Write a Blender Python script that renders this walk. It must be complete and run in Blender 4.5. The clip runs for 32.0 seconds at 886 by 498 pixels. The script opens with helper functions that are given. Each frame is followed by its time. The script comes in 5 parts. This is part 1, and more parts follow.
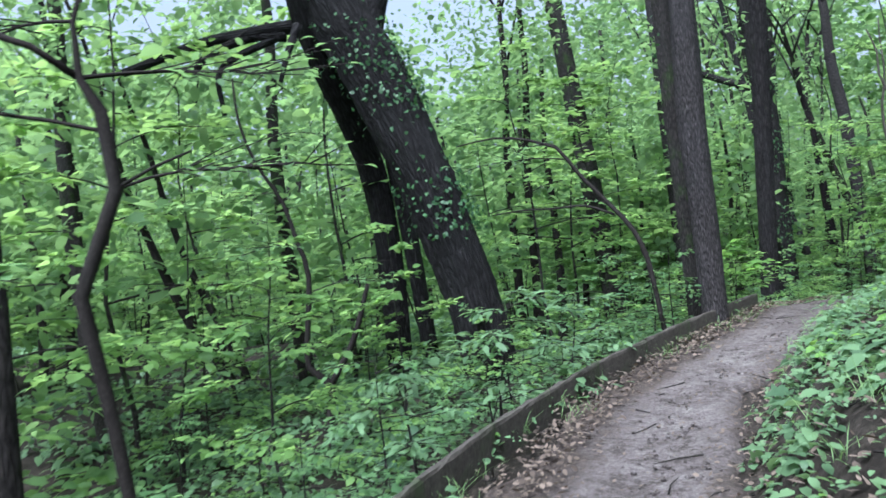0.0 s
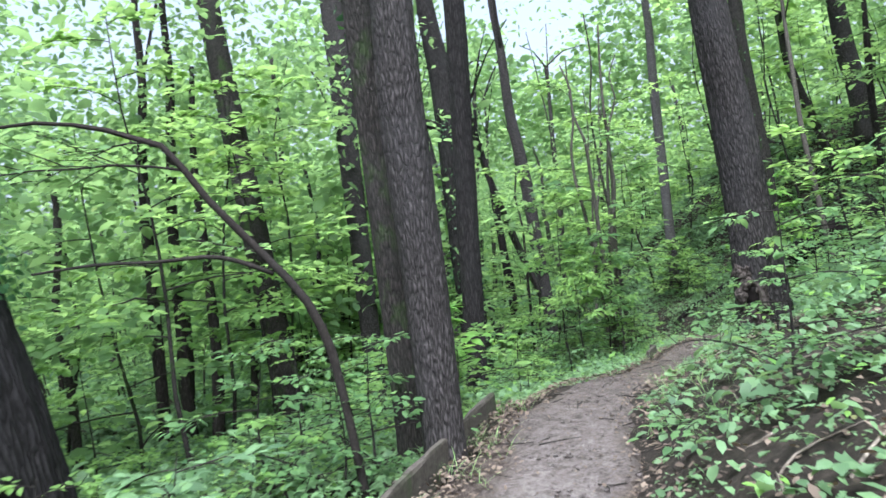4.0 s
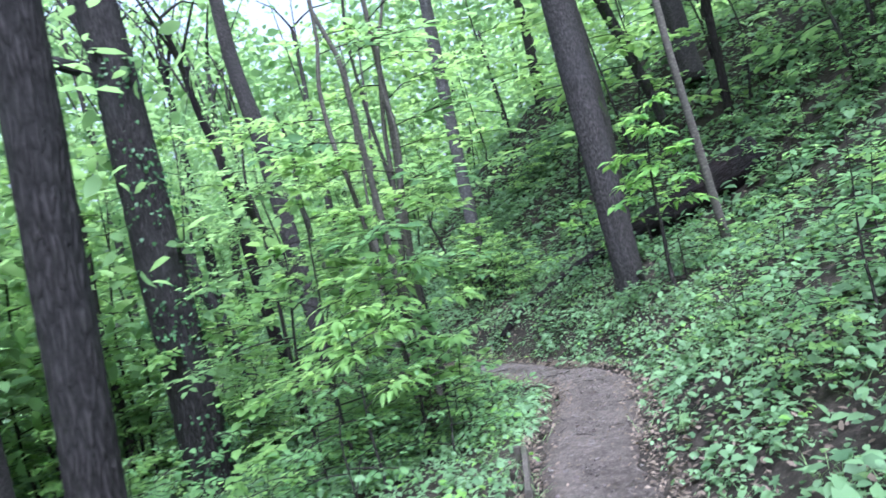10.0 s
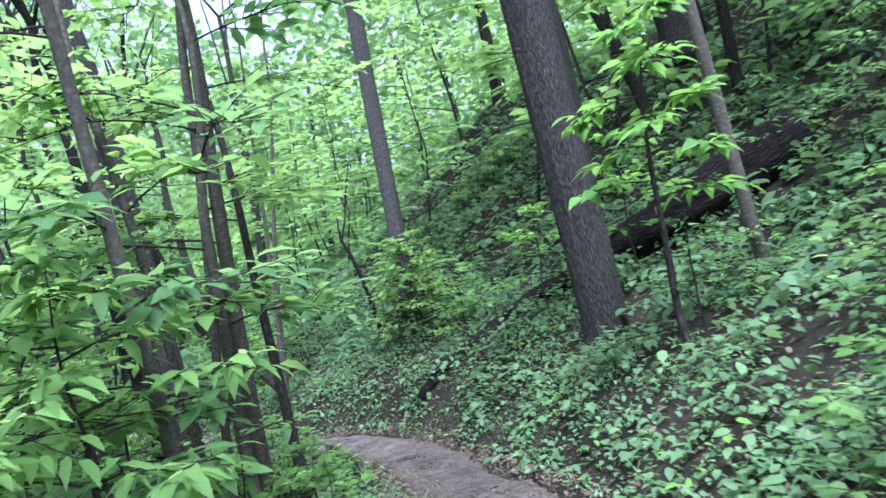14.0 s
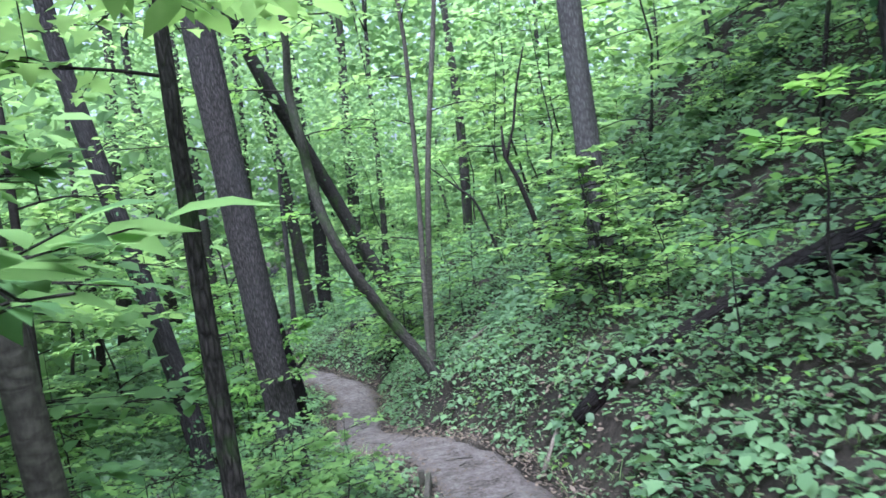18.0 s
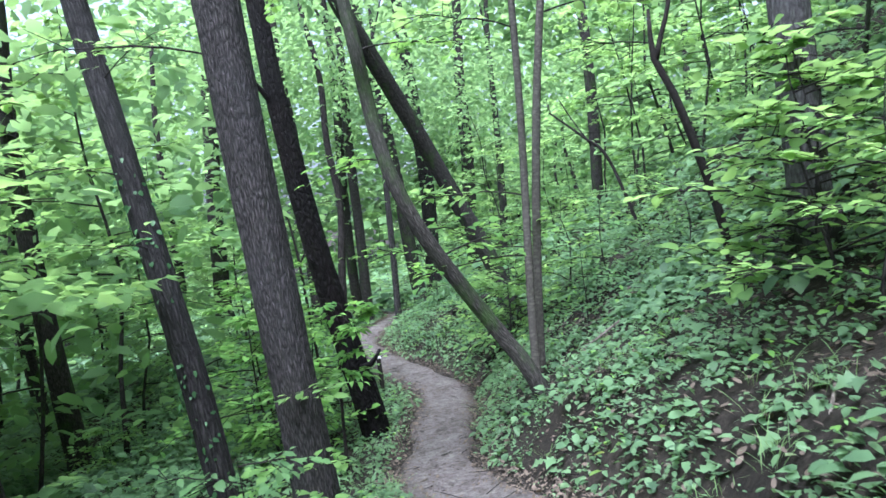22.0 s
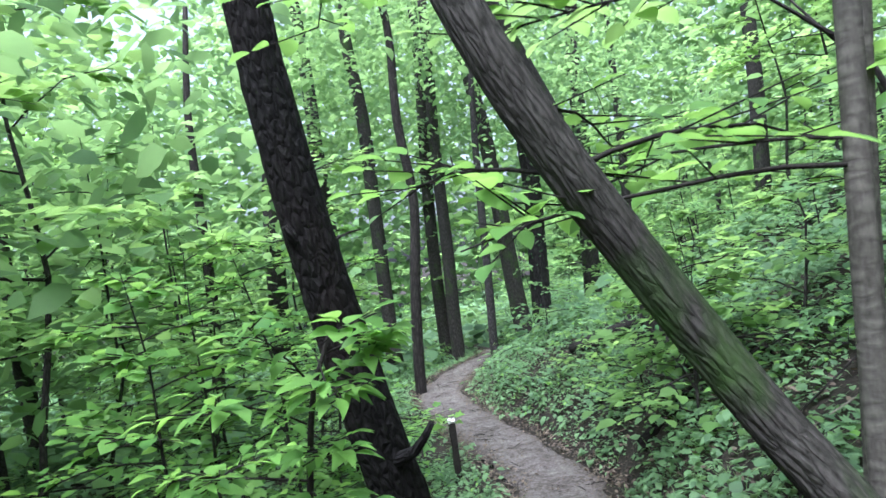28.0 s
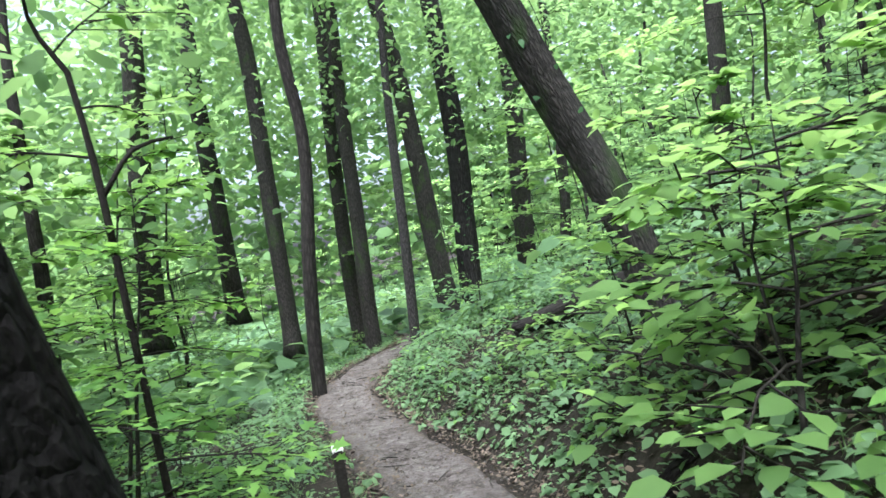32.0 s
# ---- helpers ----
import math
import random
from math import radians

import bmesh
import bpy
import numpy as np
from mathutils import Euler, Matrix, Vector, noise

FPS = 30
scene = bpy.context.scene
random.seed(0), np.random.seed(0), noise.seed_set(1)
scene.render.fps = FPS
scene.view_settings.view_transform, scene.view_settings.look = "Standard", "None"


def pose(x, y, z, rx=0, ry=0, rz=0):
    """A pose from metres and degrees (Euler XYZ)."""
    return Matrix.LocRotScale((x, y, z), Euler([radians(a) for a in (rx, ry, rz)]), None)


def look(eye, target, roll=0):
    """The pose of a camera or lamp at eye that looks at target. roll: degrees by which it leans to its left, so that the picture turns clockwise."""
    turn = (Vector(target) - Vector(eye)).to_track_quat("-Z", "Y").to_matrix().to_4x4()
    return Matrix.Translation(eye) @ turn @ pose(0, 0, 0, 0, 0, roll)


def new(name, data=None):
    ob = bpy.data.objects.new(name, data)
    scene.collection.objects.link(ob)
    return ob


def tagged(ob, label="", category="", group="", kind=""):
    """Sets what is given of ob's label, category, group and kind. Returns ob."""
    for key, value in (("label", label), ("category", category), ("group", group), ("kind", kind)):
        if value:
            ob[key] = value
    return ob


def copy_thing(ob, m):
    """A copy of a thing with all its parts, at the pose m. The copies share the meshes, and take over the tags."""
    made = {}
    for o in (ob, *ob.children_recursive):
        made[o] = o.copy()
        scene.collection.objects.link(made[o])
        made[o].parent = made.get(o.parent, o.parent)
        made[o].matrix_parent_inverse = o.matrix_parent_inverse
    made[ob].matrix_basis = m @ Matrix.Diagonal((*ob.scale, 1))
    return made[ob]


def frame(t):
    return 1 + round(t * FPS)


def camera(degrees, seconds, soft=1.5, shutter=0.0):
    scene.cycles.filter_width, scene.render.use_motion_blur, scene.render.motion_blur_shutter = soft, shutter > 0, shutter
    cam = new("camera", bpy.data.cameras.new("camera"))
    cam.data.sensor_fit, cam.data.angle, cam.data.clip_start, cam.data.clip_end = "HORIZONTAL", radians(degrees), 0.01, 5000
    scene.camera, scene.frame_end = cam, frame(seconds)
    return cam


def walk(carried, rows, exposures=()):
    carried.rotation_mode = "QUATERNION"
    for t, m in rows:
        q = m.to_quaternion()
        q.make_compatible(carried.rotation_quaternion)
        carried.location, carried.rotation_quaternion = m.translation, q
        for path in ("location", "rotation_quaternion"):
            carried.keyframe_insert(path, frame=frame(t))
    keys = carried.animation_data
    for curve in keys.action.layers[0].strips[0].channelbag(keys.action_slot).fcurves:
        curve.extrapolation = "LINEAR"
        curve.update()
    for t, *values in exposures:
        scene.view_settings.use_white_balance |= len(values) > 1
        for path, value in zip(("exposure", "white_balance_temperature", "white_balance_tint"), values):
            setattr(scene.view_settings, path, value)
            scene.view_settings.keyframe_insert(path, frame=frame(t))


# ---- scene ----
# seconds, eye, target, roll
PATH = [
    (0, (0.054, -0.054, 1.443), (0.07, 1.945, 1.423), -5.9),
    (0.5, (0.19, 0.399, 1.477), (0.268, 2.398, 1.471), -9.0),
    (1, (0.207, 0.748, 1.5), (0.399, 2.739, 1.461), -9.3),
    (1.5, (0.235, 1.207, 1.547), (0.585, 3.175, 1.479), -10.0),
    (2, (0.368, 1.768, 1.575), (0.813, 3.717, 1.498), -10.2),
    (2.5, (0.515, 2.307, 1.571), (1.125, 4.21, 1.494), -8.8),
    (3, (0.747, 2.893, 1.55), (1.453, 4.764, 1.539), -9.0),
    (3.5, (0.92, 3.35, 1.535), (1.716, 5.184, 1.535), -6.3),
    (5.5, (1.957, 5.446, 1.537), (3.027, 7.134, 1.607), -11.1),
    (6, (2.244, 5.938, 1.536), (3.379, 7.584, 1.554), -11.3),
    (6.5, (2.64, 6.401, 1.544), (3.805, 8.023, 1.426), -12.4),
    (7, (2.99, 6.832, 1.588), (4.203, 8.414, 1.429), -11.0),
    (7.5, (3.37, 7.186, 1.625), (4.591, 8.77, 1.588), -12.5),
    (8, (3.737, 7.661, 1.621), (4.907, 9.283, 1.603), -11.4),
    (8.5, (4.098, 8.019, 1.608), (5.294, 9.618, 1.488), -12.4),
    (9, (4.413, 8.427, 1.636), (5.658, 9.984, 1.472), -11.0),
    (9.5, (4.74, 8.803, 1.651), (6.029, 10.327, 1.532), -12.1),
    (10, (5.139, 9.189, 1.638), (6.476, 10.674, 1.552), -12.1),
    (10.5, (5.544, 9.501, 1.637), (7.016, 10.852, 1.551), -12.1),
    (11, (6.025, 9.81, 1.572), (7.52, 11.138, 1.556), -12.6),
    (11.5, (6.464, 10.165, 1.484), (7.956, 11.497, 1.489), -11.1),
    (12, (6.925, 10.478, 1.403), (8.408, 11.819, 1.372), -11.4),
    (12.5, (7.31, 10.818, 1.38), (8.767, 12.188, 1.338), -10.9),
    (13, (7.713, 11.043, 1.309), (9.163, 12.42, 1.285), -11.6),
    (13.5, (8.142, 11.315, 1.253), (9.576, 12.709, 1.217), -10.8),
    (14, (8.574, 11.595, 1.213), (9.979, 13.017, 1.181), -10.9),
    (14.5, (9.046, 11.96, 1.146), (10.291, 13.525, 1.129), -10.0),
    (16.5, (10.763, 13.161, 1.045), (11.822, 14.857, 0.986), -8.1),
    (17, (11.081, 13.527, 0.989), (12.095, 15.249, 0.908), -7.7),
    (17.5, (11.406, 13.852, 0.949), (12.365, 15.605, 0.855), -8.5),
    (18, (11.641, 14.163, 0.932), (12.506, 15.963, 0.834), -8.1),
    (18.5, (11.866, 14.505, 0.914), (12.648, 16.345, 0.865), -7.8),
    (19, (12.094, 14.865, 0.877), (12.782, 16.742, 0.878), -7.3),
    (19.5, (12.237, 15.173, 0.834), (12.89, 17.063, 0.835), -6.5),
    (20, (12.387, 15.458, 0.784), (12.982, 17.367, 0.737), -6.2),
    (20.5, (12.522, 15.778, 0.738), (13.119, 17.685, 0.634), -6.8),
    (21, (12.75, 16.12, 0.683), (13.343, 18.027, 0.567), -7.7),
    (21.5, (12.902, 16.496, 0.61), (13.486, 18.405, 0.489), -7.8),
    (22, (13.083, 16.857, 0.55), (13.618, 18.782, 0.449), -8.1),
    (22.5, (13.263, 17.239, 0.472), (13.774, 19.164, 0.283), -6.9),
    (23, (13.456, 17.635, 0.432), (13.982, 19.553, 0.223), -7.0),
    (23.5, (13.585, 18.043, 0.406), (13.971, 19.997, 0.22), -6.3),
    (24, (13.686, 18.428, 0.37), (14.052, 20.388, 0.213), -6.4),
    (24.5, (13.817, 18.855, 0.305), (14.15, 20.824, 0.198), -6.4),
    (25, (13.912, 19.256, 0.246), (14.258, 21.226, 0.201), -5.9),
    (25.5, (14.017, 19.662, 0.193), (14.354, 21.633, 0.202), -5.0),
    (26, (14.073, 20.054, 0.137), (14.399, 22.027, 0.162), -4.5),
    (26.5, (14.132, 20.479, 0.071), (14.36, 22.466, 0.107), -5.2),
    (28.5, (14.253, 21.818, -0.172), (14.539, 23.797, -0.128), -8.5),
    (29, (14.321, 22.179, -0.256), (14.628, 24.153, -0.162), -6.9),
    (29.5, (14.456, 22.611, -0.326), (14.913, 24.558, -0.291), -6.3),
    (30, (14.516, 22.928, -0.385), (14.926, 24.886, -0.359), -10.4),
    (30.5, (14.573, 23.287, -0.413), (15.022, 25.234, -0.344), -9.4),
    (31, (14.665, 23.609, -0.452), (15.123, 25.556, -0.433), -9.6),
    (31.5, (14.747, 23.951, -0.494), (15.21, 25.897, -0.497), -9.3),
    (32, (14.862, 24.297, -0.525), (15.325, 26.243, -0.548), -9.4),
]
# the phone's own exposure, in stops, and white balance
EXPOSURES = [(0, 1.25, 5250, 7.5), (3, 1.55, 5600, 6), (6, 1.75, 5500, 10), (8, 1.9, 5350, 12.5), (9, 2.05, 5100, 13), (13, 1.95, 5050, 12.5), (17, 1.95, 5100, 12.5), (20.5, 1.85, 5100, 12.5), (23, 2.1, 5200, 12.5), (26, 2.0, 5200, 12), (32, 2.1, 5600, 8.5)]
cam = camera(61.9, 32.0, soft=1.6, shutter=0.4)

walk(cam, [(t, look(eye, target, roll)) for t, eye, target, roll in PATH], exposures=EXPOSURES)

# ---- sky and sun: an overcast early summer day ----
world = bpy.data.worlds.new("sky")
scene.world = world
world.use_nodes = True
wn = world.node_tree.nodes
sky = wn.new("ShaderNodeTexSky")
sky.sky_type, sky.sun_disc = "NISHITA", False
sky.sun_elevation, sky.sun_rotation = radians(64), radians(205)
sky.air_density, sky.dust_density, sky.ozone_density = 0.8, 7.0, 0.5
wn["Background"].inputs["Strength"].default_value = 0.15
cloud = wn.new("ShaderNodeHueSaturation")  # a veil of cloud takes most of the blue
cloud.inputs["Saturation"].default_value = 0.4
world.node_tree.links.new(sky.outputs["Color"], cloud.inputs["Color"])
world.node_tree.links.new(cloud.outputs["Color"], wn["Background"].inputs["Color"])
sun_data = bpy.data.lights.new("sun", "SUN")
sun_data.energy, sun_data.angle, sun_data.color = 3.2, radians(50), (1.0, 0.97, 0.9)
sun = new("sun", sun_data)
SUN_WAY = Vector((math.cos(radians(64)) * math.sin(radians(205)), math.cos(radians(64)) * math.cos(radians(205)), math.sin(radians(64))))
sun.matrix_basis = look(tuple(60 * SUN_WAY), (0, 0, 0))


# ---- materials ----
def shader(name, rough=0.8, spec=0.3):
    m = bpy.data.materials.new(name)
    m.use_nodes = True
    n, l = m.node_tree.nodes, m.node_tree.links
    b = n["Principled BSDF"]
    b.inputs["Roughness"].default_value = rough
    b.inputs["Specular IOR Level"].default_value = spec
    return m, n, l, b


def coords(n, l, scale, kind="Object"):
    tc, mp = n.new("ShaderNodeTexCoord"), n.new("ShaderNodeMapping")
    mp.inputs["Scale"].default_value = scale
    l.new(tc.outputs[kind], mp.inputs["Vector"])
    return mp.outputs["Vector"]


def noise_tex(n, l, vec, scale, detail=4.0, rough=0.6):
    t = n.new("ShaderNodeTexNoise")
    t.inputs["Scale"].default_value, t.inputs["Detail"].default_value, t.inputs["Roughness"].default_value = scale, detail, rough
    l.new(vec, t.inputs["Vector"])
    return t.outputs["Fac"]


def ramp(n, l, fac, stops):
    r = n.new("ShaderNodeValToRGB")
    while len(r.color_ramp.elements) < len(stops):
        r.color_ramp.elements.new(0.5)
    for e, (p, c) in zip(r.color_ramp.elements, stops):
        e.position, e.color = p, (*c, 1)
    l.new(fac, r.inputs["Fac"])
    return r.outputs["Color"]


def mix(n, l, fac, a, b, kind="MIX"):
    x = n.new("ShaderNodeMix")
    x.data_type, x.blend_type = "RGBA", kind
    for sock, v in ((x.inputs["Factor"], fac), (x.inputs["A"], a), (x.inputs["B"], b)):
        if isinstance(v, (int, float)):
            sock.default_value = v
        elif isinstance(v, tuple):
            sock.default_value = (*v, 1)
        else:
            l.new(v, sock)
    return x.outputs["Result"]


def math_node(n, l, op, a, b):
    x = n.new("ShaderNodeMath")
    x.operation = op
    for sock, v in zip(x.inputs, (a, b)):
        if isinstance(v, (int, float)):
            sock.default_value = v
        else:
            l.new(v, sock)
    return x.outputs["Value"]


def bump(n, l, b, height, strength, distance):
    x = n.new("ShaderNodeBump")
    x.inputs["Strength"].default_value, x.inputs["Distance"].default_value = strength, distance
    l.new(height, x.inputs["Height"])
    l.new(x.outputs["Normal"], b.inputs["Normal"])


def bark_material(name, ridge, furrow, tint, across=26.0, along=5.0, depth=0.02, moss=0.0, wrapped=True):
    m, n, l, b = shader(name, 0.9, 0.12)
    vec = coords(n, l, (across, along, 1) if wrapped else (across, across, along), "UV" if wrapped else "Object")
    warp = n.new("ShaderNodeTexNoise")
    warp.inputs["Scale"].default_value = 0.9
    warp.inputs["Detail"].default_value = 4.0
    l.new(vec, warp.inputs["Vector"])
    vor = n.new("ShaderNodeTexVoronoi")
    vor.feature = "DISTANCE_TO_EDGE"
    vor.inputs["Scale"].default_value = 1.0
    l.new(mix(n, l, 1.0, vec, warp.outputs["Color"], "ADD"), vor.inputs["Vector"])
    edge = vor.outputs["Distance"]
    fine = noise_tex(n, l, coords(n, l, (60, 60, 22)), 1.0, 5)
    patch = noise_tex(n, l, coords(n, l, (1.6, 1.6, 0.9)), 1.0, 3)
    # furrow darkness is set in the colour as well as in the bump
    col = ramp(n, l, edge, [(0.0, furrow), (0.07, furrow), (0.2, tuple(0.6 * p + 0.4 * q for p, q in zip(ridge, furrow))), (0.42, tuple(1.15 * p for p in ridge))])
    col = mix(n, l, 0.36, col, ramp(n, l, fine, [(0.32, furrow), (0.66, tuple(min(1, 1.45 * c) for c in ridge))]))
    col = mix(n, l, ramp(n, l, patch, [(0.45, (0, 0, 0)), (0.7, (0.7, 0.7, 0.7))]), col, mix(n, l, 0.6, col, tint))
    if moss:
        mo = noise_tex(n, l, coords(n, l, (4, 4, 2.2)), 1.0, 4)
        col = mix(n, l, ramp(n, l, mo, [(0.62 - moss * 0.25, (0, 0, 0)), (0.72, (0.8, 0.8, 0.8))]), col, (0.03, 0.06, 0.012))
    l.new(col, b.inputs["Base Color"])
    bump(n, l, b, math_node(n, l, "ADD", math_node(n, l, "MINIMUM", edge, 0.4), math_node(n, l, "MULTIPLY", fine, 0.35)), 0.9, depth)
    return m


def leaf_material(name, dark, light, through_col, gloss=0.45, part_through=0.45):
    """A leaf: gloss on top, light passing through; hue varied leaf by leaf and plant by plant."""
    m, n, l, b = shader(name, gloss + 0.08, 0.25)
    geo, info = n.new("ShaderNodeNewGeometry"), n.new("ShaderNodeObjectInfo")
    rnd = geo.outputs["Random Per Island"]
    big = noise_tex(n, l, coords(n, l, (0.5, 0.5, 0.5)), 1.0, 2)
    clump = noise_tex(n, l, coords(n, l, (3.5, 3.5, 3.5)), 1.0, 2)
    vein = noise_tex(n, l, coords(n, l, (45, 45, 45)), 1.0, 3)
    fac = math_node(n, l, "ADD", math_node(n, l, "MULTIPLY", rnd, 0.45), math_node(n, l, "ADD", math_node(n, l, "MULTIPLY", big, 0.35), math_node(n, l, "MULTIPLY", info.outputs["Random"], 0.2)))
    fac = math_node(n, l, "ADD", fac, math_node(n, l, "ADD", math_node(n, l, "MULTIPLY", clump, 0.45), math_node(n, l, "MULTIPLY", vein, 0.12)))
    fac = math_node(n, l, "SUBTRACT", fac, 0.2)
    worn = tuple(0.5 * c + d for c, d in zip(light, (0.06, 0.02, 0.0)))
    col = ramp(n, l, fac, [(0.2, dark), (0.78, light), (0.93, light), (1.0, worn)])
    l.new(col, b.inputs["Base Color"])
    tr = n.new("ShaderNodeBsdfTranslucent")
    l.new(mix(n, l, 0.5, mix(n, l, 1.0, col, (2.2, 2.1, 1.3), "MULTIPLY"), through_col), tr.inputs["Color"])
    ms = n.new("ShaderNodeMixShader")
    ms.inputs["Fac"].default_value = part_through
    l.new(b.outputs["BSDF"], ms.inputs[1])
    l.new(tr.outputs["BSDF"], ms.inputs[2])
    l.new(ms.outputs["Shader"], n["Material Output"].inputs["Surface"])
    return m


def soil_material(name, stops, scale, depth, rough=0.95):
    m, n, l, b = shader(name, rough, 0.15)
    a = noise_tex(n, l, coords(n, l, (scale, scale, scale)), 1.0, 6, 0.65)
    g = noise_tex(n, l, coords(n, l, (28, 28, 28)), 1.0, 5, 0.7)
    w = noise_tex(n, l, coords(n, l, (0.7, 0.7, 0.7)), 1.0, 3)
    mixed = math_node(n, l, "ADD", math_node(n, l, "MULTIPLY", a, 0.3), math_node(n, l, "ADD", math_node(n, l, "MULTIPLY", g, 0.4), math_node(n, l, "MULTIPLY", w, 0.3)))
    l.new(ramp(n, l, mixed, stops), b.inputs["Base Color"])
    bump(n, l, b, math_node(n, l, "ADD", math_node(n, l, "MULTIPLY", a, 0.5), math_node(n, l, "MULTIPLY", g, 0.7)), 0.7, depth)
    return m


def trail_material():
    """Packed dirt, pale where feet fall, darker and crumbly towards its sides; its map runs from -1 to 1 across the
    trail and in hundreds of metres along it; one stretch of its length is toned darker.
    """
    m, n, l, b = shader("trail_dirt", 0.92, 0.15)
    fine = noise_tex(n, l, coords(n, l, (45, 45, 45)), 1.0, 7, 0.75)
    crumb = noise_tex(n, l, coords(n, l, (11, 11, 11)), 1.0, 6, 0.7)
    patch = noise_tex(n, l, coords(n, l, (2.2, 2.2, 2.2)), 1.0, 4, 0.6)
    tc, sep = n.new("ShaderNodeTexCoord"), n.new("ShaderNodeSeparateXYZ")
    l.new(tc.outputs["UV"], sep.inputs["Vector"])
    side = math_node(n, l, "ABSOLUTE", sep.outputs["X"], 0.0)
    worn = math_node(n, l, "ADD", side, math_node(n, l, "ADD", math_node(n, l, "MULTIPLY", math_node(n, l, "SUBTRACT", patch, 0.5), 1.6), math_node(n, l, "MULTIPLY", math_node(n, l, "SUBTRACT", crumb, 0.5), 1.6)))
    grain = math_node(n, l, "ADD", math_node(n, l, "MULTIPLY", fine, 0.42), math_node(n, l, "ADD", math_node(n, l, "MULTIPLY", crumb, 0.36), math_node(n, l, "MULTIPLY", patch, 0.22)))
    pale = ramp(n, l, grain, [(0.36, (0.032, 0.024, 0.021)), (0.44, (0.068, 0.055, 0.052)), (0.52, (0.135, 0.114, 0.111)), (0.63, (0.24, 0.212, 0.208))])
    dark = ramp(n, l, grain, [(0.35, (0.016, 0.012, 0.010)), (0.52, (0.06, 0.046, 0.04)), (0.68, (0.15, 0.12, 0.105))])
    toned = ramp(n, l, math_node(n, l, "ADD", sep.outputs["Y"], math_node(n, l, "MULTIPLY", math_node(n, l, "SUBTRACT", patch, 0.5), 0.08)), [(0.13, (0, 0, 0)), (0.19, (0.75, 0.75, 0.75)), (0.25, (0.75, 0.75, 0.75)), (0.30, (0.1, 0.1, 0.1))])
    worn_col = mix(n, l, ramp(n, l, worn, [(0.62, (0, 0, 0)), (1.02, (1, 1, 1))]), pale, dark)
    l.new(mix(n, l, toned, worn_col, dark), b.inputs["Base Color"])
    bump(n, l, b, math_node(n, l, "ADD", math_node(n, l, "MULTIPLY", fine, 0.5), math_node(n, l, "MULTIPLY", crumb, 1.0)), 1.0, 0.04)
    return m


def wood_material(name, a, c, along):
    m, n, l, b = shader(name, 0.85, 0.2)
    g = noise_tex(n, l, coords(n, l, along), 1.0, 6, 0.7)
    s = noise_tex(n, l, coords(n, l, (3, 3, 3)), 1.0, 3)
    col = mix(n, l, ramp(n, l, s, [(0.5, (0, 0, 0)), (0.75, (0.6, 0.6, 0.6))]), ramp(n, l, g, [(0.3, a), (0.7, c)]), (0.03, 0.05, 0.015))
    l.new(col, b.inputs["Base Color"])
    bump(n, l, b, g, 0.6, 0.006)
    return m


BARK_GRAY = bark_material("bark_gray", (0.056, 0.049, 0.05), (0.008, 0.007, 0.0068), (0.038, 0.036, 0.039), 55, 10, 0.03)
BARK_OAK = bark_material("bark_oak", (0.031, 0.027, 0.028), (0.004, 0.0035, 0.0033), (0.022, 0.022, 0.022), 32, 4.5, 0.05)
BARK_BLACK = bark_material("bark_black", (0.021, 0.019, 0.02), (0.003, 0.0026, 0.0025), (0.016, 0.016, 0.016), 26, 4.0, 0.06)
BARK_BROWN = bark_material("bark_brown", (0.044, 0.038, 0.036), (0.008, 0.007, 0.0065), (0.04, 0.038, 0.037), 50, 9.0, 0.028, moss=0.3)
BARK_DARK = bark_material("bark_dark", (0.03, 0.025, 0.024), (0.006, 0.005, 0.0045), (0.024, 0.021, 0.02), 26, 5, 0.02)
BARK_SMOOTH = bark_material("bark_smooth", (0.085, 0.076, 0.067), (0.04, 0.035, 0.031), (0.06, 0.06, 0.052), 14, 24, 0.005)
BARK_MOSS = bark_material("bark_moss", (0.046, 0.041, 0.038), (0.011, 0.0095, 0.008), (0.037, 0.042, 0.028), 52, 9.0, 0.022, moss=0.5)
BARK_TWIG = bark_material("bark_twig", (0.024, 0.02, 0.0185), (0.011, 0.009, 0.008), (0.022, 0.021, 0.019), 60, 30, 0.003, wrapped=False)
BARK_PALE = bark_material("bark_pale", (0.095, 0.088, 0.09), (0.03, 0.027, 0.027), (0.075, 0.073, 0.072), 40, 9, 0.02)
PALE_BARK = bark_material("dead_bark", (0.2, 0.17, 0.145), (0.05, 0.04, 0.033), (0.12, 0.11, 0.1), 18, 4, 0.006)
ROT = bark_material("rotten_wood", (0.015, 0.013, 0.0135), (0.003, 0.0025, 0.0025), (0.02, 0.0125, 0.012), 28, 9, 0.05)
LEAF_MAPLE = leaf_material("leaf_maple", (0.052, 0.108, 0.034), (0.165, 0.275, 0.085), (0.37, 0.51, 0.2), 0.45, 0.55)
LEAF_BUSH = leaf_material("leaf_bush", (0.042, 0.092, 0.038), (0.12, 0.215, 0.085), (0.29, 0.43, 0.18), 0.42, 0.48)
LEAF_LOW = leaf_material("leaf_low", (0.025, 0.056, 0.03), (0.132, 0.215, 0.105), (0.2, 0.31, 0.14), 0.4, 0.36)
LEAF_CROWN = leaf_material("leaf_crown", (0.042, 0.088, 0.034), (0.135, 0.225, 0.09), (0.32, 0.45, 0.21), 0.5, 0.58)
LEAF_IVY = leaf_material("leaf_ivy", (0.018, 0.05, 0.022), (0.05, 0.115, 0.042), (0.1, 0.2, 0.06), 0.35, 0.2)
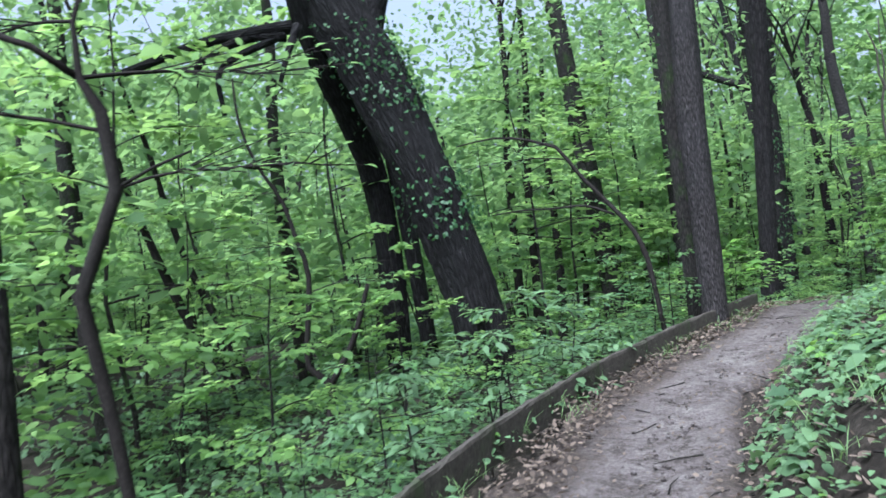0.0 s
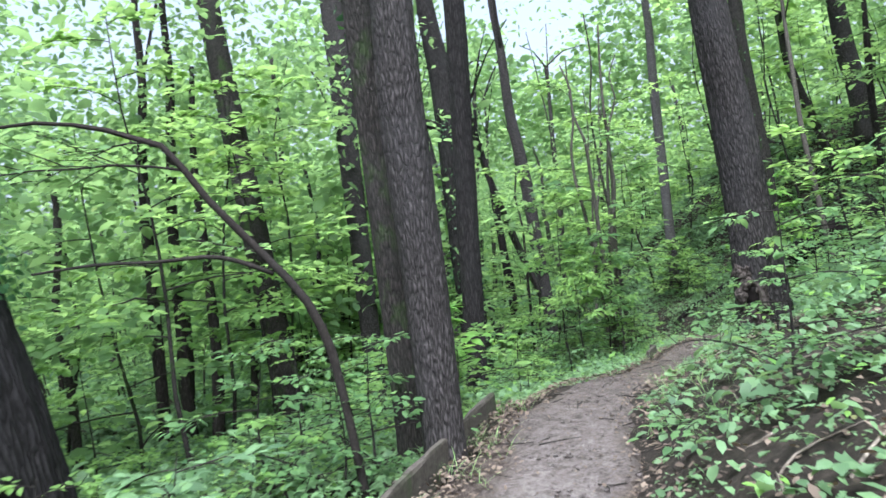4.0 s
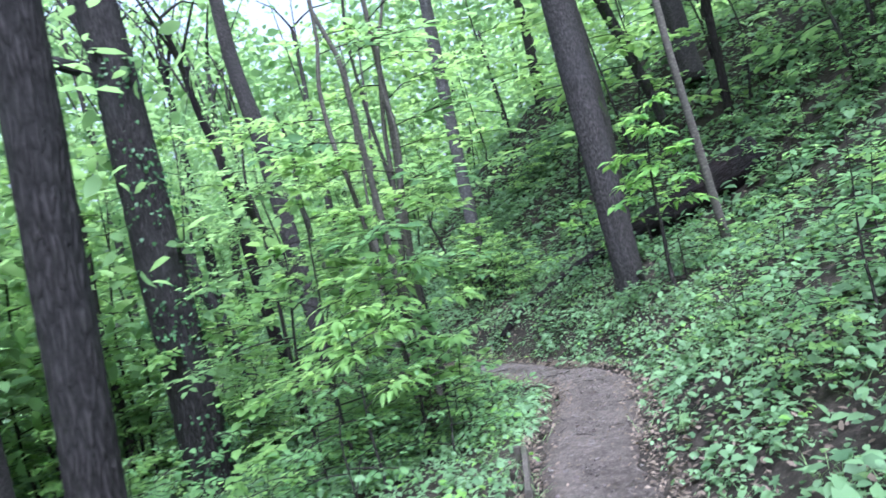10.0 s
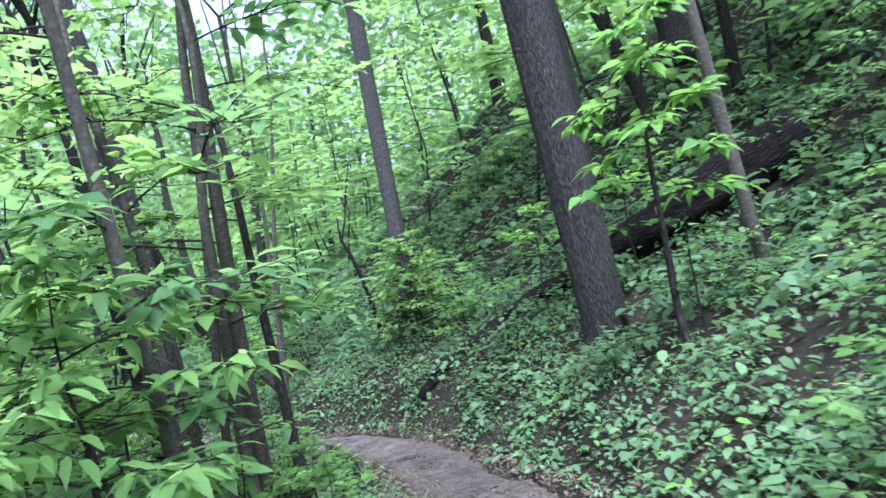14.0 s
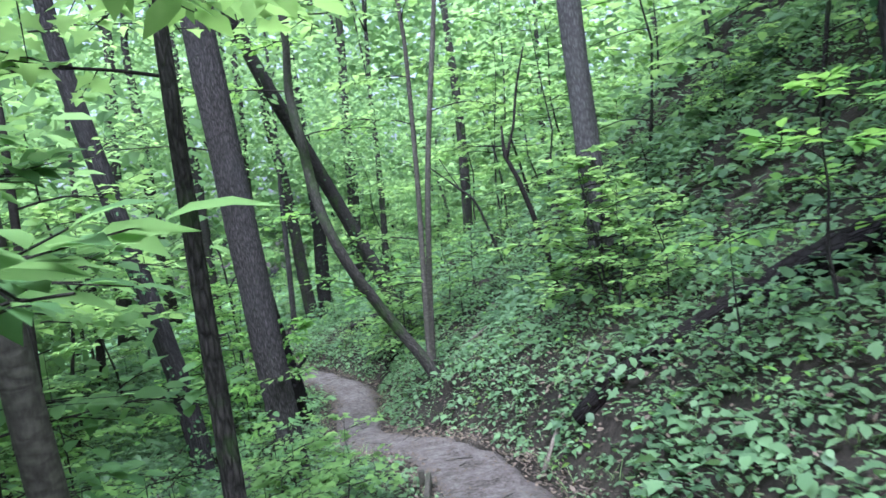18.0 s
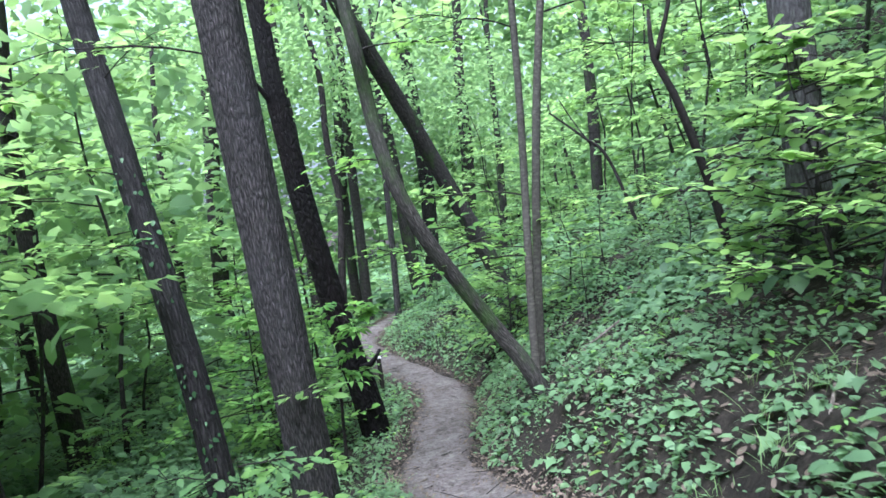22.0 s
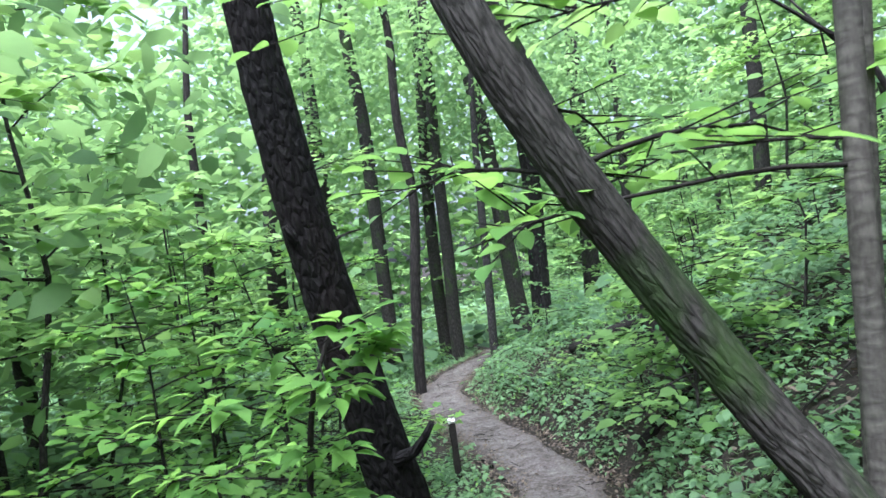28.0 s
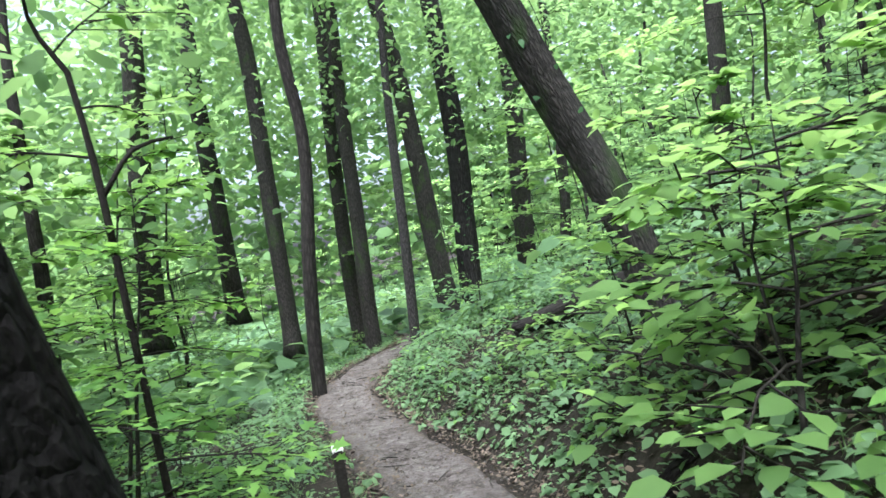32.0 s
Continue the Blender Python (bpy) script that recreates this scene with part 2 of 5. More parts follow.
LEAF_BIG = leaf_material("leaf_big", (0.052, 0.128, 0.035), (0.155, 0.285, 0.066), (0.32, 0.49, 0.14), 0.4, 0.46)
GRASS = leaf_material("grass", (0.06, 0.11, 0.045), (0.15, 0.23, 0.09), (0.22, 0.34, 0.13), 0.5, 0.3)
LITTER = leaf_material("dead_leaf", (0.028, 0.02, 0.016), (0.16, 0.122, 0.098), (0.1, 0.06, 0.035), 0.8, 0.1)
SOIL = soil_material("soil", [(0.36, (0.006, 0.005, 0.004)), (0.5, (0.02, 0.0155, 0.0128)), (0.62, (0.052, 0.042, 0.035)), (0.74, (0.11, 0.09, 0.078))], 16, 0.025)

TRAIL = trail_material()
TIMBER = wood_material("weathered_timber", (0.024, 0.02, 0.017), (0.075, 0.064, 0.056), (30, 30, 30))
WHITE_PAINT = wood_material("white_paint", (0.6, 0.6, 0.58), (0.75, 0.75, 0.73), (40, 40, 40))


# ---- mesh helpers ----
def mesh_of(name, verts, faces, material, smooth=True):
    """One mesh out of arrays: vertices (n, 3), faces (m, k)."""
    me = bpy.data.meshes.new(name)
    v, f = np.asarray(verts, np.float32), np.asarray(faces, np.int32)
    me.vertices.add(len(v))
    me.vertices.foreach_set("co", v.ravel())
    me.loops.add(f.size)
    me.loops.foreach_set("vertex_index", f.ravel())
    me.polygons.add(len(f))
    me.polygons.foreach_set("loop_start", np.arange(0, f.size, f.shape[1], dtype=np.int32))
    me.polygons.foreach_set("use_smooth", np.full(len(f), smooth))
    me.update(calc_edges=True)
    me.materials.append(material)
    return me


def part(name, mesh, parent, label="", place=(0, 0, 0)):
    ob = new(name, mesh)
    ob.parent = parent
    ob.location = place
    if label:
        tagged(ob, label)
    return ob


def thing(name, place, label, category, group="", kind=""):
    ob = new(name)
    ob.empty_display_size = 0.2
    ob.location = place
    return tagged(ob, label, category, group, kind)


def curve_points(points, step):
    """A smooth line through points (x, y, z, radius), cut every step metres."""
    p = np.asarray(points, float)
    if len(p) == 2:
        k = max(2, int(np.linalg.norm(p[1, :3] - p[0, :3]) / step) + 1)
        return p[0] + (p[1] - p[0]) * np.linspace(0, 1, k)[:, None]
    q = np.vstack([2 * p[0] - p[1], p, 2 * p[-1] - p[-2]])
    q[[0, -1], 3] = p[[0, -1], 3]
    out = []
    for i in range(1, len(q) - 2):
        a, b, c, d = q[i - 1 : i + 3]
        k = max(1, int(np.linalg.norm(c[:3] - b[:3]) / step))
        t = (np.arange(k) / k)[:, None]
        out.append(0.5 * (2 * b + (c - a) * t + (2 * a - 5 * b + 4 * c - d) * t**2 + (3 * b - a - 3 * c + d) * t**3))
    return np.vstack(out + [q[-2:-1]])


def tube(points, sides=10, step=0.12, rough=0.0, seed=0, flare=0.0, cap=True):
    """A round limb along points (x, y, z, radius); rough: depth of its ridges as a share of the radius; flare: root swelling at its foot."""
    rng = np.random.default_rng(seed)
    c = curve_points(points, step)
    tangent = np.gradient(c[:, :3], axis=0)
    tangent /= np.linalg.norm(tangent, axis=1)[:, None] + 1e-9
    ref = np.array([1.0, 0, 0]) if abs(tangent[:, 0]).mean() < 0.8 else np.array([0, 1.0, 0])
    u = np.cross(tangent, ref)
    u /= np.linalg.norm(u, axis=1)[:, None]
    w = np.cross(tangent, u)
    ang = np.linspace(0, 2 * np.pi, sides, endpoint=False)
    run = np.r_[0, np.cumsum(np.linalg.norm(np.diff(c[:, :3], axis=0), axis=1))]
    shape = np.ones((len(c), sides))
    if rough:
        for k, amp in ((2, 0.5), (3, 0.6), (5, 0.5), (max(7, sides // 5), 0.55), (max(9, sides // 3), 0.5)):
            drift = np.cumsum(rng.normal(0, 0.25, len(c)))
            shape += rough * amp * np.cos(k * ang[None, :] + drift[:, None] + rng.uniform(0, 6.3)) * (0.6 + 0.4 * np.sin(run * rng.uniform(1, 4) + rng.uniform(0, 6)))[:, None]
        shape += rng.normal(0, rough * 0.18, shape.shape)
    if flare:
        roots = 1 + 0.35 * np.cos(rng.integers(3, 6) * ang + rng.uniform(0, 6))
        shape += flare * np.exp(-run / 0.22)[:, None] * roots[None, :]
    r = c[:, 3:4] * shape
    v = c[:, None, :3] + r[:, :, None] * (np.cos(ang)[None, :, None] * u[:, None, :] + np.sin(ang)[None, :, None] * w[:, None, :])
    n = len(c)
    i, j = np.meshgrid(np.arange(n - 1), np.arange(sides), indexing="ij")
    a, b = (i * sides + j).ravel(), (i * sides + (j + 1) % sides).ravel()
    f = np.stack([a, b, b + sides, a + sides], 1)
    v = v.reshape(-1, 3)
    if cap:
        v = np.vstack([v, c[:1, :3], c[-1:, :3]])
        k = np.arange(0, sides - 1, 2)
        ends = [(len(v) - 2, (s + 2) % sides, (s + 1) % sides, s % sides) for s in k]
        top = (n - 1) * sides
        ends += [(len(v) - 1, top + s % sides, top + (s + 1) % sides, top + (s + 2) % sides) for s in k]
        f = np.vstack([f, ends])
    return v, f


def bark_mesh(name, material, points, sides, step, rough=0.0, seed=0, flare=0.0):
    """A limb as one mesh, its bark wrapped round it in metres."""
    me = mesh_of(name, *tube(points, sides, step, rough, seed, flare), material)
    c = curve_points(points, step)
    run = np.r_[0, np.cumsum(np.linalg.norm(np.diff(c[:, :3], axis=0), axis=1))]
    girth = 2 * np.pi * c[:, 3].mean()
    i, j = np.meshgrid(np.arange(len(c) - 1), np.arange(sides), indexing="ij")
    u0, u1, v0, v1 = j / sides * girth, (j + 1) / sides * girth, run[i], run[i + 1]
    uv = np.zeros((len(me.polygons), 4, 2), np.float32)
    uv[: i.size] = np.stack([np.stack([u, v], -1) for u, v in ((u0, v0), (u1, v0), (u1, v1), (u0, v1))], -2).reshape(-1, 4, 2)
    me.uv_layers.new(name="bark").data.foreach_set("uv", uv.ravel())
    return me


def joined(pieces):
    """Several (verts, faces) as one."""
    vs, fs, at = [], [], 0
    for v, f in pieces:
        vs.append(v)
        fs.append(np.asarray(f) + at)
        at += len(v)
    return np.vstack(vs), np.vstack(fs)


def unit(a):
    return a / (np.linalg.norm(a, axis=-1, keepdims=True) + 1e-9)


# half outlines of leaves: along the rib, half width
OVAL = ((0.0, 0.0), (0.28, 0.8), (0.62, 0.85), (1.0, 0.0))
DIAMOND = ((0.0, 0.0), (0.42, 1.0), (1.0, 0.0))  # a plain pointed oval without a rib
LOBED = ((0.0, 0.0), (0.10, 0.75), (0.34, 0.45), (0.48, 1.0), (0.62, 0.42), (1.0, 0.0))
ROUND = ((0.0, 0.0), (0.04, 0.4), (0.16, 0.8), (0.36, 1.0), (0.58, 0.92), (0.78, 0.62), (0.92, 0.26), (1.0, 0.0))
LANCE = ((0.0, 0.0), (0.1, 0.45), (0.24, 0.85), (0.4, 1.0), (0.58, 0.84), (0.78, 0.46), (0.92, 0.16), (1.0, 0.0))
BROAD = ((0.0, 0.0), (0.07, 0.62), (0.28, 1.0), (0.55, 0.9), (0.8, 0.48), (1.0, 0.0))


def leaves(pos, axis, up, length, width, outline=DIAMOND, fold=0.25, droop=0.25):
    """Many leaves: stalk end, way it points, way its face looks, sizes. Each is a folded blade of its own outline."""
    axis = unit(axis)
    side = unit(np.cross(axis, up))
    nor = np.cross(side, axis)
    n = len(pos)
    length, width = np.broadcast_to(length, n)[:, None], np.broadcast_to(width, n)[:, None]
    if len(outline) == 3:
        cols = [pos] + [pos + axis * length * q - nor * length * droop * q * q + nor * width * 0.4 * fold + side * width * 0.5 * h for q, h in ((0.26, 0.8), (0.66, 0.82))]
        cols += [pos + axis * length - nor * length * droop]
        cols += [pos + axis * length * q - nor * length * droop * q * q + nor * width * 0.4 * fold - side * width * 0.5 * h for q, h in ((0.66, 0.82), (0.26, 0.8))]
        f = (np.arange(n) * 6)[:, None, None] + np.array([(0, 5, 1), (1, 5, 4), (1, 4, 2), (2, 4, 3)])[None]
        return np.stack(cols, 1).reshape(-1, 3), f.reshape(-1, 3)
    inner = outline[1:-1]
    cols = [pos]
    for s, h in inner:
        cols.append(pos + axis * length * s - nor * length * droop * s * s)
    tip = pos + axis * length - nor * length * droop
    cols.append(tip)
    m = len(inner)
    for sgn in (1, -1):
        for (s, h), rib in zip(inner, cols[1 : m + 1]):
            cols.append(rib + sgn * side * width * 0.5 * h + nor * width * 0.5 * h * fold)
    v = np.stack(cols, 1)
    k = v.shape[1]
    tris = []
    for g, flip in ((m + 2, False), (2 * m + 2, True)):
        row = [(0, 1, g)]
        for q in range(m - 1):
            row += [(q + 1, q + 2, g + q + 1), (q + 1, g + q + 1, g + q)]
        row += [(m, m + 1, g + m - 1)]
        tris += [t[::-1] if flip else t for t in row]
    f = (np.arange(n) * k)[:, None, None] + np.array(tris)[None]
    return v.reshape(-1, 3), f.reshape(-1, 3)


# ---- the lie of the land ----
LINE = np.array([(-1.0, -5.5, 0.0), (-0.35, -2.0, 0.02), (0.0, 0.0, 0.04), (0.18, 0.8, 0.1), (0.38, 1.85, 0.14), (0.75, 3.0, 0.14), (1.3, 4.3, 0.12),
                 (1.8, 5.35, 0.11), (2.3, 6.05, 0.12), (3.0, 6.95, 0.15), (3.7, 7.75, 0.18), (4.38, 8.6, 0.2), (5.1, 9.35, 0.15), (5.95, 10.1, 0.07)])
LINE = np.vstack([LINE, [(6.75, 10.75, -0.1), (7.6, 11.35, -0.2), (8.5, 12.0, -0.27), (9.5, 12.85, -0.35), (10.6, 13.6, -0.42), (11.4, 14.25, -0.49), (11.95, 14.9, -0.56),
                         (12.4, 15.7, -0.72), (12.85, 16.4, -0.84), (13.35, 17.3, -0.97), (13.9, 18.5, -1.12), (14.2, 19.4, -1.22), (14.45, 20.5, -1.36), (14.55, 21.6, -1.56)]])
LINE = np.vstack([LINE, [(14.58, 22.7, -1.78), (14.68, 23.9, -2.0), (14.9, 24.7, -2.06), (15.3, 26.0, -2.12), (15.75, 27.5, -2.18), (15.85, 29.3, -2.25), (15.55, 32.3, -2.3), (15.6, 34.2, -2.3), (16.2, 36.3, -2.35),
                         (17.2, 38.2, -2.4), (17.8, 40.2, -2.5), (17.8, 44.0, -2.7), (18.0, 60.0, -3.2), (19.0, 150.0, -4.0)]])
PATHLINE = curve_points(np.c_[LINE, np.zeros(len(LINE))], 0.25)[:, :3]
PATHWAY = unit(np.gradient(PATHLINE[:, :2], axis=0))
PATHRUN = np.r_[0, np.cumsum(np.linalg.norm(np.diff(PATHLINE[:, :2], axis=0), axis=1))]

REACH = int(np.searchsorted(PATHRUN, 60))  # the stretch of trail that can be seen


def ease(x, a, b):
    t = np.clip((x - a) / (b - a), 0, 1)
    return t * t * (3 - 2 * t)


def ripple(x, y):
    return (np.sin(x * 1.9 + 0.7 * y) * np.cos(y * 1.6 - 0.5 * x) * 0.5 + np.sin(x * 4.3 + 1.1) * np.sin(y * 3.9 + 0.4 * x) * 0.25 + np.sin(0.6 * x + 2) * np.cos(0.5 * y) * 0.8)


def land(x, y):
    """Height of the ground, distance to the trail's middle (uphill positive), metres along the trail."""
    x, y = np.atleast_1d(np.asarray(x, float)), np.atleast_1d(np.asarray(y, float))
    z, off, run = np.empty(len(x)), np.empty(len(x)), np.empty(len(x))
    for s in range(0, len(x), 20000):
        p = np.stack([x[s : s + 20000], y[s : s + 20000]], 1)
        dx = p[:, None, :] - PATHLINE[None, :, :2]
        d2 = (dx**2).sum(-1)
        near = d2.min(1)
        soft = 0.12 + 0.30 * np.sqrt(near)
        w = np.exp(-(d2 - near[:, None]) / (2 * soft[:, None] ** 2 + 0.3 * near[:, None]))
        w /= w.sum(1, keepdims=True)
        zc, rn = w @ PATHLINE[:, 2], w @ PATHRUN
        side = (w * (dx[..., 0] * PATHWAY[None, :, 1] - dx[..., 1] * PATHWAY[None, :, 0])).sum(1)
        d = np.where(np.sqrt(near) < 3, np.sign(side) * np.sqrt(near), side)
        up, down = np.maximum(d, 0), np.maximum(-d - 0.42 * (1 - ease(rn, 13.5, 17)), 0)
        cut = 0.30 * (1 - ease(rn, 10, 16)) + 0.10 + 0.22 * ease(rn, 26, 30)
        rise = cut * ease(up, 0.42, 0.95) + 0.40 * np.maximum(up - 0.6, 0) + 0.34 * np.maximum(up - 3.0, 0) - 0.60 * np.maximum(up - 10.0, 0) - 0.14 * np.maximum(up - 22.0, 0)
        rise = rise + 0.2 * ease(up, 0.5, 1.3) * ease(rn, 20, 25) + 0.25 * ease(up, 1.0, 3.0) * ease(rn, 35.5, 38.5)
        rise = rise * (1 - 0.37 * ease(rn, 38.3, 41.8)) * (1 - 0.8 * ease(rn, 43, 54))
        steep = 0.42 - 0.24 * ease(rn, 9, 14) - 0.10 * ease(rn, 24, 31)
        fall = -0.10 * ease(down, 0.5, 0.8) - steep * np.maximum(down - 0.6, 0) + steep * np.maximum(down - 8.0, 0)
        rough = ripple(p[:, 0], p[:, 1]) * 0.10 * ease(np.abs(d), 0.9, 2.5)
        z[s : s + 20000], off[s : s + 20000], run[s : s + 20000] = zc + rise + fall + rough, d, rn
    return z, off, run


def height(x, y):
    return float(land(x, y)[0][0])


# ---- ground: one sheet to the horizon ----
def axis_cuts(lo, hi, step, far):
    inner = list(np.arange(lo, hi + 1e-6, step))
    low, high, g = [], [], step
    a, b = lo, hi
    while a > -far or b < far:
        g *= 1.5
        a, b = a - g, b + g
        low.insert(0, a)
        high.append(b)
    return np.array(low + inner + high)


gx, gy = axis_cuts(-14, 34, 0.3, 400), axis_cuts(-6, 52, 0.3, 400)
GX, GY = np.meshgrid(gx, gy, indexing="ij")
gz, goff, grun = land(GX.ravel(), GY.ravel())
gz = np.where((goff < 0.5) & (goff > -0.55 - 0.72 * (1 - ease(grun, 13.5, 17))), gz - np.where(goff > -0.45, 0.05, 0.14), gz)
gi, gj = np.meshgrid(np.arange(len(gx) - 1), np.arange(len(gy) - 1), indexing="ij")
ga = (gi * len(gy) + gj).ravel()
ground = new("ground", mesh_of("ground", np.stack([GX.ravel(), GY.ravel(), gz], 1), np.stack([ga, ga + len(gy), ga + len(gy) + 1, ga + 1], 1), SOIL))
tagged(ground, "dark damp woodland soil sloping across the trail", "ground", kind="structure")

# ---- the trail: packed dirt with a worn, uneven edge ----
TRAIL_HALF = 0.40
tl = curve_points(np.c_[LINE, np.zeros(len(LINE))], 0.09)[:, :3]
tw = unit(np.gradient(tl[:, :2], axis=0))
trun = np.r_[0, np.cumsum(np.linalg.norm(np.diff(tl[:, :2], axis=0), axis=1))]
half_l = TRAIL_HALF + 0.05 * np.sin(trun * 1.7) + 0.035 * np.sin(trun * 4.1 + 1) + 0.02 * np.sin(trun * 11)
half_r = TRAIL_HALF + 0.05 * np.sin(trun * 1.3 + 2) + 0.035 * np.sin(trun * 3.7) + 0.02 * np.sin(trun * 9.5 + 1)
half_l += 0.40 * (1 - ease(trun, 13.5, 17))
half_l, half_r = (h * (1 - 0.95 * ease(trun, 51.5, 54)) for h in (half_l, half_r))
cross = np.linspace(-1, 1, 19)
TV = []
for k, q in enumerate(cross):
    o = np.where(q < 0, q * half_l, q * half_r)
    x, y = tl[:, 0] + tw[:, 1] * o, tl[:, 1] - tw[:, 0] * o
    dip = -0.02 * (1 - q * q) + 0.010 * np.sin(x * 5.1 + y * 3) * np.sin(y * 4.3 - x * 2) + 0.006 * np.sin(x * 13 + y * 7) * np.sin(y * 11 - x * 5) + 0.004 * np.sin(x * 31) * np.sin(y * 29)
    z = tl[:, 2] + 0.03 + dip - 0.075 * abs(q) ** 8
    TV.append(np.stack([x, y, z], 1))
TV = np.stack(TV, 1)
ti, tj = np.meshgrid(np.arange(len(tl) - 1), np.arange(len(cross) - 1), indexing="ij")
ta = (ti * len(cross) + tj).ravel()
trail = new("trail", mesh_of("trail", TV.reshape(-1, 3), np.stack([ta, ta + 1, ta + len(cross) + 1, ta + len(cross)], 1), TRAIL))
across = np.zeros((len(ta), 4, 2), np.float32)
SIDE = np.where(cross[None, :] < 0, cross[None, :] * half_l[:, None], cross[None, :] * half_r[:, None]) / TRAIL_HALF * 0.85
across[..., 0] = np.stack([SIDE[ti, tj], SIDE[ti, tj + 1], SIDE[ti + 1, tj + 1], SIDE[ti + 1, tj]], -1).reshape(-1, 4)
ALONG = trun[:, None] * np.ones(len(cross)) / 100
across[..., 1] = np.stack([ALONG[ti, tj], ALONG[ti, tj + 1], ALONG[ti + 1, tj + 1], ALONG[ti + 1, tj]], -1).reshape(-1, 4)
trail.data.uv_layers.new(name="across").data.foreach_set("uv", across.ravel())
tagged(trail, "narrow trail of packed pale brown dirt", "trail", kind="structure")


# ---- crowns, boughs and sprays ----
def spray(rng, start, way, length, leaf, twigs, pieces, out, stems, sag=0.25, per=0.075, flat=0.75):
    """A bough from start: wood in pieces, leaf places (place, axis, up, size) in out."""
    way = unit(way)
    k = 7
    t = np.linspace(0, 1, k)
    line = start + way * length * t[:, None] + np.array([0, 0, -sag]) * length * (t**2)[:, None]
    line += np.cumsum(rng.normal(0, 0.02 * length, (k, 3)), axis=0) * t[:, None]
    thick = 0.003 + 0.005 * length * (1 - t) ** 0.8
    pieces.append(tube(np.c_[line, thick], 4, 1.0, cap=False))
    for q in range(twigs):
        s = rng.uniform(0.22, 1.0)
        base = np.array([np.interp(s, t, line[:, a]) for a in range(3)])
        side = unit(np.cross(way, [0, 0, 1.0])) * rng.choice([-1, 1])
        tw_way = unit(way * rng.uniform(0.3, 0.9) + side * rng.uniform(0.4, 1.0) + np.array([0, 0, rng.uniform(-0.25, 0.3)]))
        tl_ = length * rng.uniform(0.22, 0.5) * (1.15 - 0.5 * s)
        end = base + tw_way * tl_ + np.array([0, 0, -0.12 * tl_])
        stems.append(tube(np.c_[np.stack([base, end]), [0.0045, 0.0025]], 3, 9.0, cap=False))
        m = max(3, int(tl_ / per))
        u = np.linspace(0.15, 1, m)
        p = base + (end - base) * u[:, None]
        sgn = np.where(np.arange(m) % 2, 1.0, -1.0)[:, None]
        nrm = unit(np.array([0, 0, 1.0]) + rng.normal(0, 1 - flat, (m, 3)))
        sd = unit(np.cross(tw_way, [0, 0, 1.0]))
        ax = unit(tw_way * rng.uniform(0.3, 0.8, (m, 1)) + sd * sgn * rng.uniform(0.5, 1.0, (m, 1)) + rng.normal(0, 0.18, (m, 3)))
        ax[-1] = tw_way
        out.append((p, ax, nrm, leaf * rng.uniform(0.65, 1.25, m)))


def leaf_mesh(name, out, material, outline, wide=0.55, fold=0.2, droop=0.25):
    p, a, u, s = (np.concatenate([o[i] for o in out]) for i in range(4))
    v, f = leaves(p, a, u, s, s * wide, outline, fold, droop)
    return mesh_of(name, v, f, material)


def sapling(name, seed, tall, boughs, reach, leaf, material, outline, label, low=0.25, lean=0.1, radius=0.025, twigs=7, wide=0.55, bark=None, droop=0.25, per=0.075, category="sapling", group="", far=False):
    """A young tree: trunk, boughs in layers, a crown of single leaves. Built standing at the origin."""
    rng = np.random.default_rng(seed)
    root = thing(name, (0, 0, 0), label, category, group)
    az = rng.uniform(0, 6.28)
    k = 6
    t = np.linspace(0, 1, k)
    line = np.stack([lean * tall * t**1.5 * np.cos(az), lean * tall * t**1.5 * np.sin(az), tall * t - 0.15], 1)
    line[1:] += np.cumsum(rng.normal(0, 0.018 * tall, (k - 1, 3)) * [1, 1, 0.2], axis=0)
    part("trunk", bark_mesh("trunk", bark or BARK_BROWN, np.c_[line, radius * (1 - 0.85 * t)], 5 if far else 8, 0.6 if far else 0.15, 0.05, seed, 0.3), root)
    out, stems = [], []
    for b in range(boughs):
        pieces = []
        s = low + (1 - low) * (b + rng.uniform(0, 0.9)) / boughs
        start = np.array([np.interp(s, t, line[:, a]) for a in range(3)])
        a = b * 2.4 + rng.uniform(-0.5, 0.5)
        ln = reach * (1.1 - 0.75 * (s - low) / (1 - low)) * rng.uniform(0.6, 1.1)
        spray(rng, start, np.array([math.cos(a), math.sin(a), rng.uniform(0.05, 0.5)]), ln, leaf, twigs, pieces, out, [] if far else stems, per=per)
        if far:
            stems += pieces
        else:
            part("branch", mesh_of("branch", *joined(pieces), BARK_TWIG), root)
    tagged(part("twig_spray", mesh_of("twig_spray", *joined(stems), BARK_TWIG), root), kind="stuff")
    part("crown", leaf_mesh("crown", out, material, outline, wide, droop=droop), root)
    return root


def leafy_bough(root, base, seed, start, way, length, leaf, twigs, material, outline=OVAL, wide=0.6, bark=None, sag=0.25, per=0.09, droop=0.3):
    """One bough with its leaves, as parts of a tree whose foot is at base; start in world metres."""
    rg = np.random.default_rng(seed)
    pieces, out, stems = [], [], []
    spray(rg, np.asarray(start, float) - base, np.asarray(way, float), length, leaf, twigs, pieces, out, stems, sag, per)
    limb = part("branch", mesh_of("branch", *joined(pieces), BARK_TWIG), root)
    tagged(part("twig_spray", mesh_of("twig_spray", *joined(stems), BARK_TWIG), limb), kind="stuff")
    part("foliage", leaf_mesh("foliage", out, material, outline, wide, droop=droop), limb, "light green leaves")


